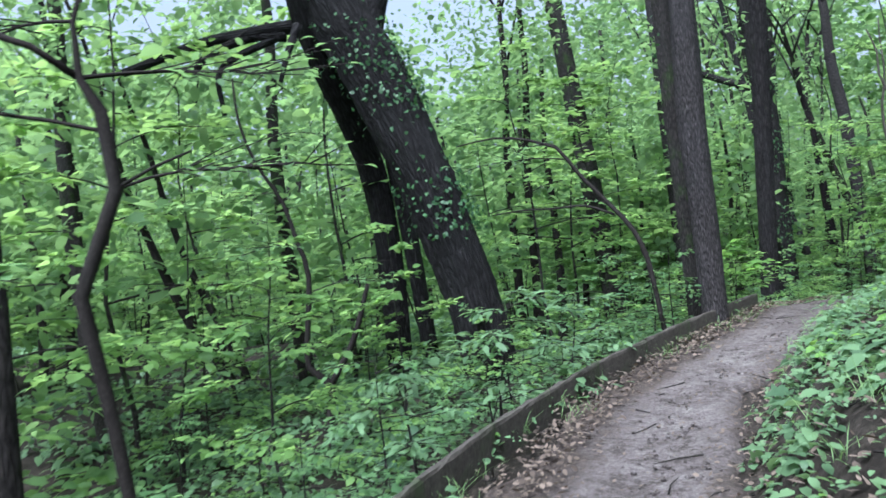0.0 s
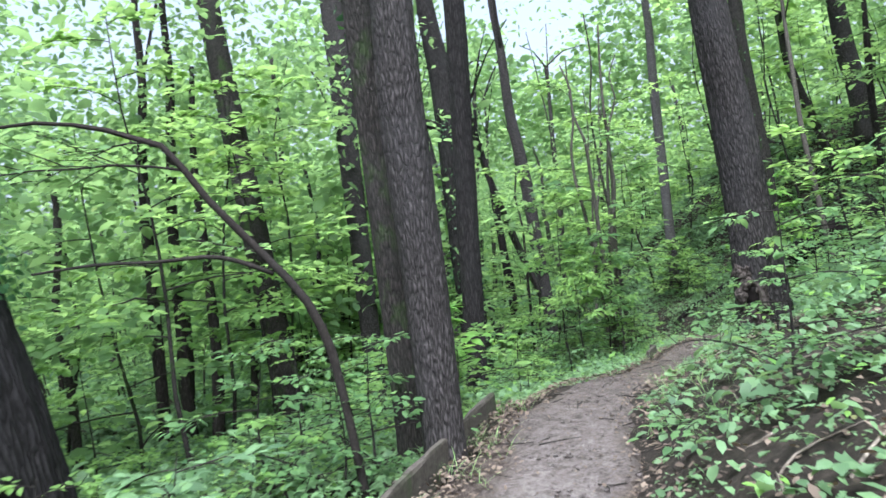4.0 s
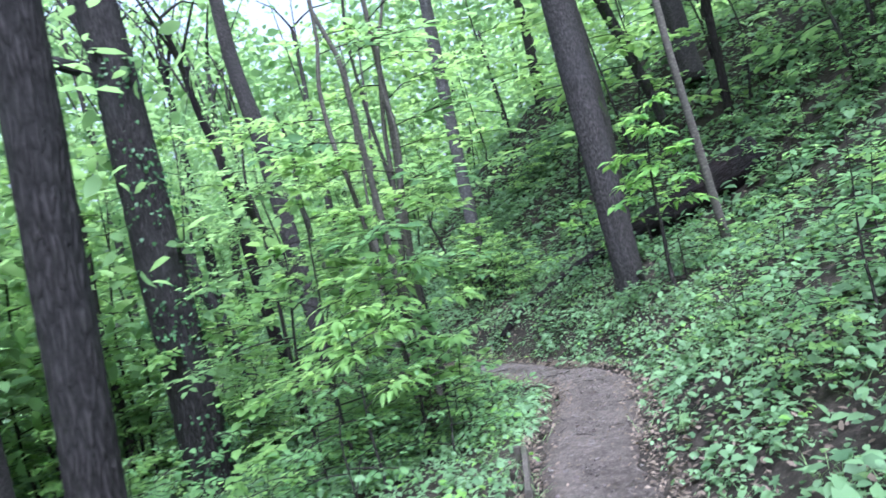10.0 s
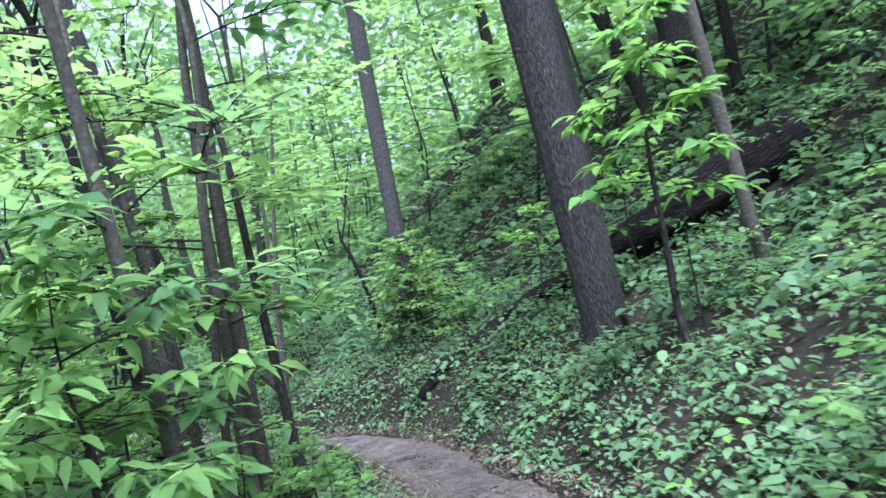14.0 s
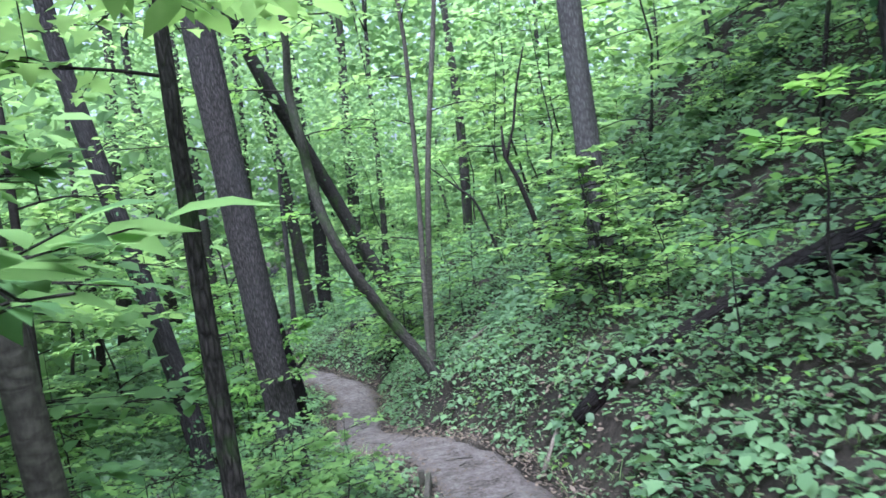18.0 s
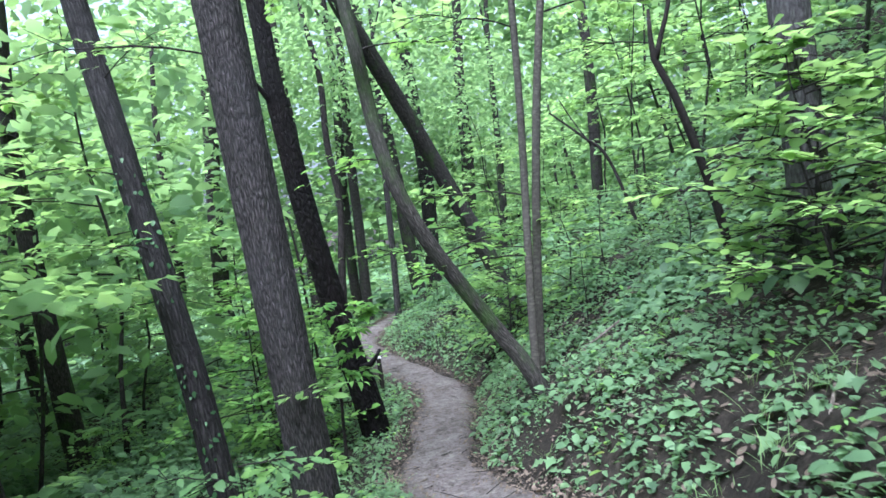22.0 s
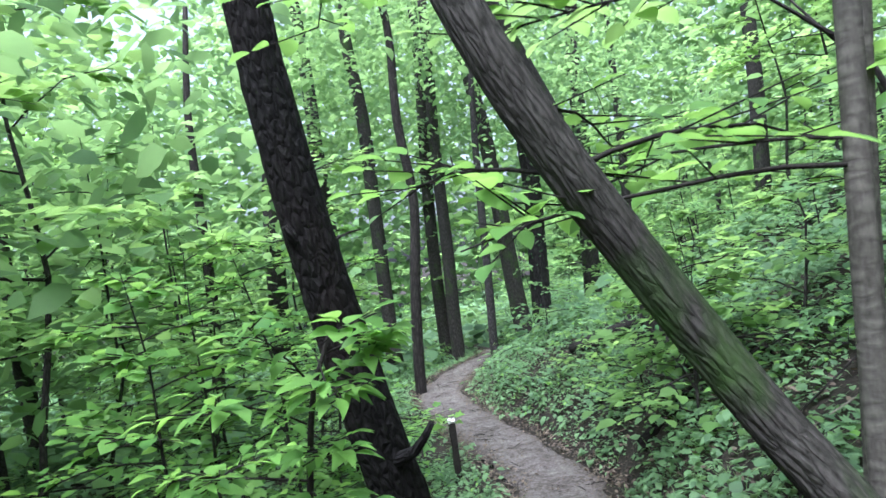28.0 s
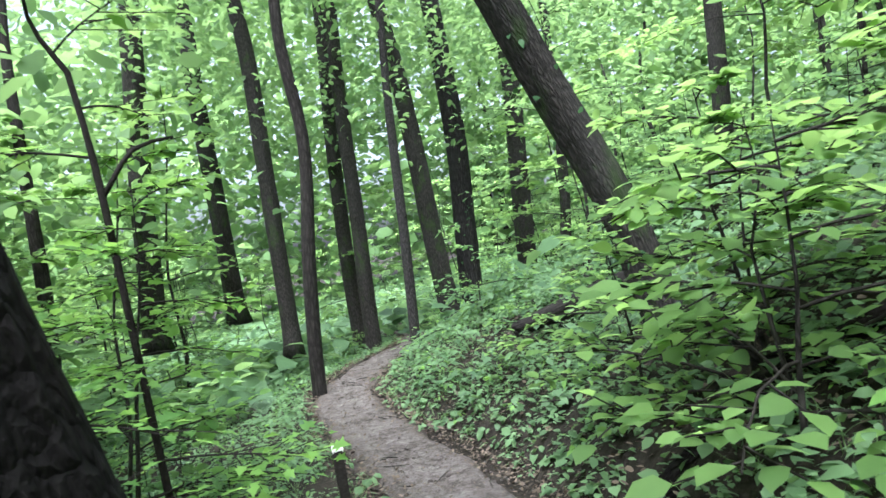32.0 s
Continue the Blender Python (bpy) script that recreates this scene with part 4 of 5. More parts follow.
tree("leaning brown tree beyond the bend of the trail", (17.42, 29.28, -0.53, 0.153), (16.99, 29.35, 0.56, 0.149), (16.5, 29.25, 1.64, 0.144), (15.93, 28.98, 2.72, 0.14), (15.29, 28.53, 3.8, 0.135), bark=BARK_BROWN, sides=40, rough=0.06, top=8, crown=1, ivy=(120, 0, 4))
tree("straight brown tree standing in a pair", (18.4, 39.35, -2.09, 0.22), (18.3, 39.38, -0.73, 0.207), (18.23, 39.39, 0.97, 0.196), (18.1, 39.42, 3.02, 0.177), bark=BARK_BROWN, top=12, crown=1)
tree("straight gray tree standing in a pair", (18.98, 39.72, -2.22, 0.251), (19.08, 39.69, -0.35, 0.237), (19.18, 39.66, 1.49, 0.227), (19.16, 39.67, 3.1, 0.219), bark=BARK_OAK, top=12, crown=1, ivy=(160, 0, 3))
for axis in ([(12.65, 40.16, 1.45, 0.227), (12.86, 40.18, 3.56, 0.221), (12.96, 40.2, 4.71, 0.213)], [(13.99, 41.28, 2, 0.191), (13.95, 41.27, 3.33, 0.181), (13.96, 41.28, 4.84, 0.172)], [(15.09, 38.29, 0.04, 0.156), (15.1, 38.29, 1.57, 0.152), (15.11, 38.29, 3.37, 0.146)], [(16.69, 39.16, -1.28, 0.156), (16.75, 39.16, 0.22, 0.145), (16.8, 39.15, 2.86, 0.137)], [(20.88, 41.21, -1.8, 0.241), (21.03, 41.15, 0.81, 0.228), (21.18, 41.1, 2.85, 0.218)]):
    tree("gray-brown forest tree in the distance", *axis, bark=BARK_BROWN, top=11, crown=1, group="trees in the distance")
for axis in ([(23.42, 36.52, -0.26, 0.167), (23.51, 36.45, 1.44, 0.163), (23.59, 36.4, 3.02, 0.16)], [(22.47, 42.74, -1.78, 0.149), (22.72, 42.63, -0.14, 0.141), (22.83, 42.58, 1.51, 0.127)], [(16.52, 40.19, -1.39, 0.155), (16.53, 40.19, -0.16, 0.154), (16.61, 40.18, 1.91, 0.144)]):
    tree("gray-brown forest tree in the distance", *axis, bark=BARK_BROWN, top=11, crown=1, group="trees in the distance")
tree("thin dark tree beside the far bend", (15.29, 34.28, -1.64, 0.097), (15.4, 34.27, -0.47, 0.093), (15.58, 34.26, 1.03, 0.083), (15.49, 34.27, 2.49, 0.078), bark=BARK_DARK, sides=16, top=9, crown=1)
tree("thin straight gray tree beyond the bend", (17.16, 37.06, -1.94, 0.092), (17.25, 37.05, -0.22, 0.087), (17.35, 37.03, 2.07, 0.074), bark=BARK_GRAY, sides=14, top=9, crown=1)
tree("thin dark trunk in the woods below", (2.16, 19.86, 0.36, 0.119), (2.18, 19.86, 2.53, 0.111), bark=BARK_DARK, sides=12, top=9, crown=1)
tree("thin dark trunk in the woods below", (2.63, 19.81, 0.19, 0.119), (2.67, 19.8, 2.78, 0.112), bark=BARK_DARK, sides=12, top=9, crown=1)
tree("dark sapling arching over the downhill slope", (2.6, 8.44, -0.12, 0.045), (2.52, 8.47, 0.65, 0.043), (2.47, 8.49, 1, 0.047), (2.35, 8.53, 1.35, 0.043), (2.14, 8.6, 1.65, 0.039), (1.83, 8.71, 2.06, 0.035), (1.59, 8.79, 2.43, 0.031), (1.28, 8.9, 2.56, 0.024), (0.88, 9.03, 2.64, 0.018), (0.42, 9.19, 2.6, 0.014), slim=0.68, bark=BARK_TWIG, sides=12, top=0, limbs=[[(2.17, 8.59, 1.55, 0.026), (1.86, 8.7, 1.69, 0.022), (1.48, 8.83, 1.7, 0.017), (1.15, 8.94, 1.72, 0.015), (0.78, 9.07, 1.7, 0.011)]], name="sapling", category="sapling", boughs=[(2.3, 280, 1.2), (2.45, 330, 1.0), (1.6, 350, 1.0)], leaf=(0.10, 10, LEAF_BUSH, OVAL, 0.55))
tree("forked dark sapling standing beside the trail", (14.02, 28.84, 0.03, 0.022), (13.99, 28.83, 0.43, 0.019), (13.95, 28.83, 0.76, 0.018), (13.84, 28.81, 0.96, 0.014), bark=BARK_TWIG, sides=8, top=1.4, limbs=[[(14.02, 28.84, 0.03, 0.017), (14.22, 28.87, 0.29, 0.014), (14.45, 28.9, 0.34, 0.009)]], name="sapling", category="sapling", boughs=[(0.3, 260, 1.0), (0.6, 20, 1.0), (0.9, 140, 1.0)], leaf=(0.12, 10, LEAF_MAPLE, LOBED, 0.9))


# ---- low plants over the slopes ----
def low_plants(label, seed, count, side, lo, hi, leaf, each, tall, spread, material, keep, outline, wide):
    """Rosettes: each plant carries its leaves on stalks about its own middle. side: share of plants uphill; lo, hi: metres from the trail."""
    rng = np.random.default_rng(seed)
    i = rng.integers(0, REACH - 20, count)
    d = lo + (hi - lo) * rng.random(count) ** 1.15
    d = np.where(rng.random(count) < side, d, -d)
    x = PATHLINE[i, 0] + PATHWAY[i, 1] * d + rng.normal(0, 0.1, count)
    y = PATHLINE[i, 1] - PATHWAY[i, 0] * d + rng.normal(0, 0.1, count)
    z, off, run = land(x, y)
    ok = keep(rng, x, y, off, run)
    x, y, off = x[ok], y[ok], off[ok]
    n = len(x)
    size = np.clip(rng.lognormal(0, 0.28, n), 0.5, 1.45)
    clump = 0.5 + 0.5 * np.sin(x * 1.7 + 1.3 * y) * np.sin(y * 1.9 - 0.9 * x)
    tallness = tall * size * (0.3 + 0.7 * clump) * rng.uniform(0.4, 1.0, n) * (0.35 + 0.65 * ease(np.abs(off), 0.45, 1.3))
    k = np.arange(n * each) // each
    az = (np.arange(n * each) % each) * 2.4 + rng.uniform(0, 6.28, n)[k] + rng.normal(0, 0.3, n * each)
    out = np.stack([np.cos(az), np.sin(az)], 1)
    r = spread * size[k] * rng.uniform(0.12, 1.0, n * each)
    px, py = x[k] + out[:, 0] * r, y[k] + out[:, 1] * r
    gz, goff, grun = land(px, py)
    level = rng.random(n * each)
    p = np.stack([px, py, gz + 0.015 + tallness[k] * (0.25 + 0.75 * level)], 1)
    ok = np.abs(goff) > np.where(grun > 52.5, 0.02, 0.36)
    ax = np.c_[out, rng.normal(-0.05, 0.28, n * each)]
    up = unit(np.c_[out * rng.uniform(-0.1, 0.5, (n * each, 1)), np.ones(n * each)] + rng.normal(0, 0.25, (n * each, 3)))
    s = leaf * size[k] * rng.uniform(0.55, 1.25, n * each)
    v, f = leaves(p[ok], ax[ok], up[ok], s[ok], s[ok] * wide * rng.uniform(0.8, 1.2, ok.sum()), outline, 0.2, 0.3)
    return tagged(new("undergrowth", mesh_of("undergrowth", v, f, material)), label, "undergrowth", kind="stuff")


def growing(rng, x, y, off, run):
    bare = (off > 0.3) & (off < 1.7) & (run > 11) & (run < 17.5)
    soil_gap = np.sin(x * 2.1 + 0.5 * y) * np.sin(y * 2.4 - 0.3 * x) > 0.25
    return (np.abs(off) > np.where(run > 52.5, 0.02, 0.44 + 0.1 * rng.random(len(x)))) & ~((off < 0) & (off > -0.92) & (run < 18.5)) & ~(bare & (rng.random(len(x)) < 0.75)) & ~(soil_gap & (off > 0) & (rng.random(len(x)) < 0.6))


low_plants("low small-leaved green plants along the trail", 10, 7000, 0.6, 0.45, 1.9, 0.036, 9, 0.15, 0.08, LEAF_LOW, growing, DIAMOND, 0.75)
low_plants("leafy green plants with oval leaves beside the trail", 11, 17500, 0.64, 0.55, 4.4, 0.062, 8, 0.30, 0.11, LEAF_LOW, growing, DIAMOND, 0.75)
low_plants("young plants with lobed maple-like leaves beside the trail", 13, 2900, 0.68, 0.6, 4.0, 0.082, 6, 0.30, 0.13, LEAF_LOW, growing, LOBED, 0.95)
low_plants("bright yellow-green seedlings among the low plants", 14, 1900, 0.55, 0.6, 5.0, 0.055, 7, 0.34, 0.09, LEAF_BIG, growing, DIAMOND, 0.65)
low_plants("low leafy green plants covering the slopes", 15, 13000, 0.6, 2.0, 8.5, 0.10, 8, 0.42, 0.17, LEAF_LOW, growing, DIAMOND, 0.75)
low_plants("leafy plants covering the upper slopes", 16, 11000, 0.6, 3.5, 11.0, 0.14, 8, 0.5, 0.24, LEAF_LOW, lambda r, x, y, o, s: (s > 4) & (s < 48), DIAMOND, 0.75)
low_plants("broad-leaved woodland plants farther from the trail", 12, 6500, 0.5, 7.0, 18.0, 0.19, 8, 0.7, 0.32, LEAF_LOW, lambda r, x, y, o, s: np.abs(o) > 4.5, DIAMOND, 0.75)


# ---- shrubs and saplings ----
KINDS = [
    sapling("sapling", 3, 4.4, 13, 1.9, 0.17, LEAF_MAPLE, DIAMOND, "young maple with light green leaves in flat layers", 0.16, 0.1, 0.03, 13, 0.75, per=0.085),
    sapling("sapling", 4, 5.6, 14, 2.1, 0.17, LEAF_CROWN, DIAMOND, "tall thin understory sapling with light green leaves", 0.22, 0.12, 0.035, 13, 0.6, per=0.085),
    sapling("sapling", 5, 3.3, 12, 1.6, 0.15, LEAF_BUSH, DIAMOND, "slender understory sapling with oval green leaves", 0.12, 0.15, 0.022, 13, 0.6, per=0.08),
    sapling("shrub", 6, 1.5, 11, 1.05, 0.09, LEAF_BUSH, DIAMOND, "leafy green woodland shrub", 0.05, 0.1, 0.015, 8, 0.62, category="shrub", per=0.062),
    sapling("shrub", 7, 1.1, 11, 0.9, 0.095, LEAF_MAPLE, DIAMOND, "low shrub with broad light green leaves", 0.05, 0.1, 0.012, 8, 0.75, category="shrub", per=0.065),
]


# open strips of the woods where no young trees grow: two ends and a half width
GLADES = (((5.0, 10.6), (9.2, 19.4), 1.1), ((3.9, 9.6), (6.6, 19.6), 0.9), ((12.2, 17.4), (12.5, 24.2), 0.8))


def in_glade(x, y):
    for (ax, ay), (bx, by), half in GLADES:
        t = min(1.0, max(0.0, ((x - ax) * (bx - ax) + (y - ay) * (by - ay)) / ((bx - ax) ** 2 + (by - ay) ** 2)))
        if math.hypot(x - ax - t * (bx - ax), y - ay - t * (by - ay)) < half:
            return True
    return False


def plant(kind, x, y, turn, size, sink=0.02):
    if kind in (0, 1, 2, 5, 6, 8) and in_glade(x, y):
        return None
    m = Matrix.Translation((x, y, height(x, y) - sink)) @ Matrix.Rotation(turn, 4, "Z") @ Matrix.Diagonal((size, size, size, 1))
    return copy_thing(KINDS[kind], m)


KINDS += [
    sapling("understory_tree", 8, 5.5, 10, 2.6, 0.27, LEAF_CROWN, DIAMOND, "understory sapling with light green leaves in the distance", 0.12, 0.1, 0.035, 9, 0.7, per=0.15, far=True),
    sapling("understory_tree", 9, 7.5, 11, 2.8, 0.28, LEAF_MAPLE, DIAMOND, "tall understory sapling with light green leaves in the distance", 0.15, 0.1, 0.04, 9, 0.7, per=0.16, far=True),
]
rng = np.random.default_rng(77)
near_n = low_n = far_n = 0
while near_n < 38 or low_n < 150 or far_n < 210:
    pick = int(rng.integers(0, 3))
    if pick == 2:
        x, y = rng.uniform(-24, 38), rng.uniform(8, 76)
    else:
        i = rng.integers(8, REACH)
        side = 1 if rng.random() < 0.52 else -1
        d = side * (3.3 + rng.random() ** 1.3 * 11 if pick == 0 else 1.3 + rng.random() ** 1.5 * 7)
        x, y = PATHLINE[i, 0] + PATHWAY[i, 1] * d, PATHLINE[i, 1] - PATHWAY[i, 0] * d
    off = abs(float(land(x, y)[1][0]))
    if pick == 0 and near_n < 38 and 3.1 < off:
        plant(int(rng.integers(0, 3)), x, y, rng.uniform(0, 6.28), rng.uniform(0.7, 1.1) * (0.8 if off < 3.5 else 1.0))
        near_n += 1
    elif pick == 1 and low_n < 150 and off > 1.15:
        plant(int(rng.integers(3, 5)), x, y, rng.uniform(0, 6.28), rng.uniform(0.5, 1.0) * (0.75 if off < 1.8 else 1.0))
        low_n += 1
    elif pick == 2 and far_n < 210 and off > 7.5:
        plant(int(rng.integers(5, 7)), x, y, rng.uniform(0, 6.28), rng.uniform(0.75, 1.35))
        far_n += 1
for k, ob in enumerate(KINDS):
    x, y = (-9 + 2.2 * k, 22 + 1.5 * k)
    ob.location = (x, y, height(x, y))

# ---- boughs hanging over the trail at its lower bend ----
for seed, start, way, length, twigs, size in ((1, (14.85, 23.64, 0.12), (-0.35, 0.75, 0.25), 1.0, 8, 0.105), (2, (14.87, 23.62, 0.1), (0.9, 0.25, 0.3), 1.5, 12, 0.12), (3, (14.8, 23.69, 0.3), (0.5, 0.8, 0.3), 1.3, 10, 0.11)):
    leafy_bough(BENT, np.array(BENT.location), seed, start, way, length, size, twigs, LEAF_BIG, ROUND, 0.78, sag=0.3, per=0.11)


def stand(root, x, y, sink=0.05):
    root.location = (x, y, height(x, y) - sink)
    return root


BOX = tree("leafy young boxelder at the foot of the dead trunk", (13.9, 24.84, -1.9, 0.02), (13.94, 24.78, -1.1, 0.016), (14.03, 24.7, -0.55, 0.012), (14.13, 24.62, -0.32, 0.007), bark=BARK_TWIG, sides=8, top=-9, name="sapling", category="sapling")
for seed, start, way, length in ((1, (14.03, 24.7, -0.55), (0.5, -0.1, 0.4), 0.36), (2, (14.08, 24.66, -0.42), (0.45, -0.05, 0.2), 0.34), (3, (14.03, 24.7, -0.55), (0.15, -0.4, 0.15), 0.4), (4, (13.98, 24.74, -0.85), (0.1, -0.45, 0.2), 0.45),
                                 (5, (13.98, 24.72, -0.7), (-0.3, -0.4, 0.3), 0.6), (6, (14.03, 24.7, -0.55), (-0.2, -0.3, 0.4), 0.55), (7, (13.96, 24.76, -1.0), (0.1, -0.5, 0.1), 0.6), (8, (13.96, 24.76, -0.95), (-0.5, -0.2, 0.2), 0.6)):
    leafy_bough(BOX, np.array(BOX.location), 70 + seed, start, way, length, 0.11, 11, LEAF_BIG, LANCE, 0.5, sag=0.25, per=0.05, droop=0.5)
leafy_bough(BOX, np.array(BOX.location), 8, (14.1, 24.62, -0.36), (0.4, -0.45, 0.3), 0.42, 0.12, 3, LEAF_BIG, ROUND, 0.7, sag=0.2, per=0.14)
leafy_bough(BOX, np.array(BOX.location), 9, (14.06, 24.66, -0.42), (0.1, -0.85, 0.05), 0.45, 0.12, 3, LEAF_BIG, LANCE, 0.5, sag=0.3, per=0.1)
leafy_bough(TWIN, np.array(TWIN.location), 21, (15.74, 23.52, 0.02), (-1.0, 0.1, 0.2), 1.2, 0.1, 11, LEAF_BIG, ROUND, 0.72, sag=0.3, per=0.1)
leafy_bough(TWIN, np.array(TWIN.location), 22, (15.74, 23.52, 0.1), (-0.75, 0.3, 0.25), 0.75, 0.105, 8, LEAF_BIG, ROUND, 0.75, sag=0.3, per=0.1)
stand(sapling("sapling", 32, 1.5, 9, 0.8, 0.13, LEAF_BIG, OVAL, "leafy young boxelder with drooping light leaves", 0.25, 0.1, 0.016, 9, 0.48, droop=0.45, per=0.07), 13.4, 25.3)
for seed, tall, x, y in ((33, 2.9, 13.85, 26.9), (34, 2.7, 13.95, 28.6), (42, 3.0, 13.3, 27.6), (43, 2.6, 13.2, 26.0), (44, 3.2, 13.7, 29.5)):
    stand(sapling("sapling", seed, tall, 20, 1.15, 0.10, LEAF_BIG, LOBED if seed < 40 else DIAMOND, "bushy young maple with yellow-green leaves beside the trail", 0.2, 0.1, 0.02, 10, 0.85, per=0.075), x, y)
stand(sapling("sapling", 35, 1.7, 10, 0.95, 0.14, LEAF_MAPLE, OVAL, "young sapling with bright feathered leaves above the bank", 0.45, 0.12, 0.016, 8, 0.42, per=0.07), 7.2, 8.15)
stand(sapling("sapling", 36, 1.5, 11, 0.95, 0.17, LEAF_BIG, LANCE, "young sapling with bright feathered leaves below the trail", 0.5, 0.08, 0.016, 9, 0.42, per=0.08), 4.55, 11.5)
stand(sapling("sapling", 57, 2.6, 11, 0.8, 0.15, LEAF_BIG, LANCE, "young buckeye with a bare stem and drooping bright leaves", 0.5, 0.05, 0.036, 9, 0.5, droop=0.5, per=0.09), 13.29, 14.13)
stand(sapling("sapling", 37, 2.4, 13, 1.1, 0.15, LEAF_MAPLE, OVAL, "young buckeye with drooping leaves in a rounded top", 0.5, 0.05, 0.022, 12, 0.4, droop=0.6, per=0.07), 9.75, 15.2)
stand(sapling("sapling", 38, 1.9, 9, 0.9, 0.14, LEAF_MAPLE, OVAL, "young buckeye with drooping leaves beside the trail", 0.5, 0.05, 0.018, 10, 0.4, droop=0.6, per=0.07), 8.7, 14.5)
stand(sapling("shrub", 51, 1.35, 12, 0.85, 0.12, LEAF_LOW, OVAL, "bushy elder with drooping blue-green leaves beside the boards", 0.3, 0.1, 0.016, 8, 0.42, droop=0.45, per=0.065, category="shrub"), 0.45, 6.15)
stand(sapling("shrub", 52, 1.1, 11, 0.8, 0.12, LEAF_LOW, OVAL, "bushy elder with drooping blue-green leaves beside the boards", 0.3, 0.1, 0.016, 8, 0.42, droop=0.45, per=0.065, category="shrub"), -0.25, 5.2)
stand(sapling("shrub", 53, 1.1, 10, 0.8, 0.11, LEAF_LOW, OVAL, "leafy shrub with blue-green leaves beside the boards", 0.25, 0.1, 0.014, 8, 0.5, per=0.065, category="shrub"), 1.3, 7.3)
stand(sapling("sapling", 39, 1.9, 9, 0.9, 0.13, LEAF_BIG, OVAL, "thin sapling with broad light green leaves on the hillside", 0.4, 0.1, 0.016, 8, 0.6, per=0.08), 15.6, 15.8)
stand(sapling("sapling", 41, 1.6, 9, 0.8, 0.12, LEAF_BIG, OVAL, "thin sapling with broad light green leaves on the hillside", 0.4, 0.1, 0.016, 8, 0.6, per=0.08), 15.3, 16.9)

# ---- single plants that lean over the trail ----
for kind, x, y, turn, size in ((4, 4.0, 10.0, 1.0, 1.0), (4, 3.5, 9.9, 3.0, 0.9), (3, 7.6, 8.1, 2.0, 1.0), (3, 0.5, 6.2, 0.4, 0.8), (4, 1.2, 7.6, 2.4, 0.8), (3, -0.4, 5.0, 4.0, 0.8), (4, 2.2, 8.9, 5.0, 0.8),
                               (4, 11.6, 17.0, 1.2, 0.8), (4, 12.4, 18.6, 2.2, 0.8), (3, 12.9, 20.4, 0.7, 0.8), (4, 13.0, 21.6, 3.1, 0.7)):
    plant(kind, x, y, turn, size)
for kind, x, y, turn, size in ((0, 13.3, 26.3, 2.0, 0.6), (4, 16.6, 26.6, 0.3, 1.3), (4, 17.0, 27.4, 2.1, 1.3), (3, 17.6, 25.6, 1.0, 1.0),
                               (3, 16.9, 24.6, 3.3, 0.8), (4, 10.9, 12.2, 2.0, 0.6), (4, 9.6, 11.0, 1.0, 0.5), (3, 8.3, 14.4, 1.9, 0.9), (0, 9.4, 15.9, 0.5, 0.8), (1, 10.2, 18.0, 1.5, 0.9), (0, 8.4, 15.4, 2.5, 0.8), (2, 11.0, 18.8, 0.2, 1.0), (3, 10.2, 15.0, 1.1, 0.9), (3, 9.6, 14.5, 4.1, 0.8), (2, 6.9, 13.6, 1.0, 0.9), (0, 7.6, 15.6, 1.0, 0.9), (1, 12.2, 21.6, 0.3, 0.7)):
    plant(kind, x, y, turn, size)
KINDS.append(sapling("shrub", 54, 1.45, 13, 0.95, 0.085, LEAF_MAPLE, ROUND, "bushy young maple with bright yellow-green leaves on the bank", 0.12, 0.1, 0.014, 9, 0.85, per=0.06, category="shrub"))
stand(KINDS[-1], 16.75, 26.75)
for x, y, turn, size in ((17.2, 27.5, 1.0, 1.1), (16.9, 28.3, 2.2, 0.85), (17.7, 26.9, 3.3, 1.2), (16.45, 20.35, 0.4, 1.2), (16.75, 20.75, 2.0, 1.3), (16.1, 19.85, 4.0, 1.0), (17.0, 21.2, 5.0, 1.3), (15.9, 18.9, 2.7, 0.8), (11.35, 15.75, 1.4, 0.6), (11.9, 16.9, 0.2, 0.6), (12.55, 18.2, 2.9, 0.6), (13.2, 19.9, 4.4, 0.65)):
    plant(7, x, y, turn, size)


for k, (x, y) in enumerate(((9, 26), (10, 28), (11, 31), (8, 24), (12, 33.5), (6.5, 19), (9.5, 20.5), (4.2, 17), (1.5, 15), (-1.5, 12), (-3.5, 9.5), (19.5, 20), (20.5, 24), (18.5, 17.5), (17.5, 13), (15.5, 10.5), (21, 28))):
    plant(5 + k % 2, x, y, 1.7 * k, 0.8 + 0.05 * (k % 5))
rg = np.random.default_rng(31)
for k in range(60):
    i = int(np.searchsorted(PATHRUN, rg.uniform(9, 44)))
    d = rg.uniform(2.2, 9) if k % 3 else -rg.uniform(1.6, 6)
    plant(3 + k % 2, PATHLINE[i, 0] + PATHWAY[i, 1] * d, PATHLINE[i, 1] - PATHWAY[i, 0] * d, rg.uniform(0, 6.28), rg.uniform(0.5, 0.95))


KINDS.append(sapling("understory_tree", 12, 6.6, 13, 2.3, 0.17, LEAF_MAPLE, DIAMOND, "tall understory tree with spreading light green leaves", 0.3, 0.1, 0.04, 15, 0.7, per=0.09, far=True))
KINDS[-1].location = (-7.0, 17.0, height(-7.0, 17.0))
for k in range(46):
    i = int(np.searchsorted(PATHRUN, rg.uniform(9, 50)))
    d = rg.uniform(5.0, 11.0) if k % 2 else -rg.uniform(4.5, 10.0)
    x, y = PATHLINE[i, 0] + PATHWAY[i, 1] * d, PATHLINE[i, 1] - PATHWAY[i, 0] * d
    if abs(float(land(x, y)[1][0])) > 4.3:
        plant(8, x, y, rg.uniform(0, 6.28), rg.uniform(0.8, 1.2))
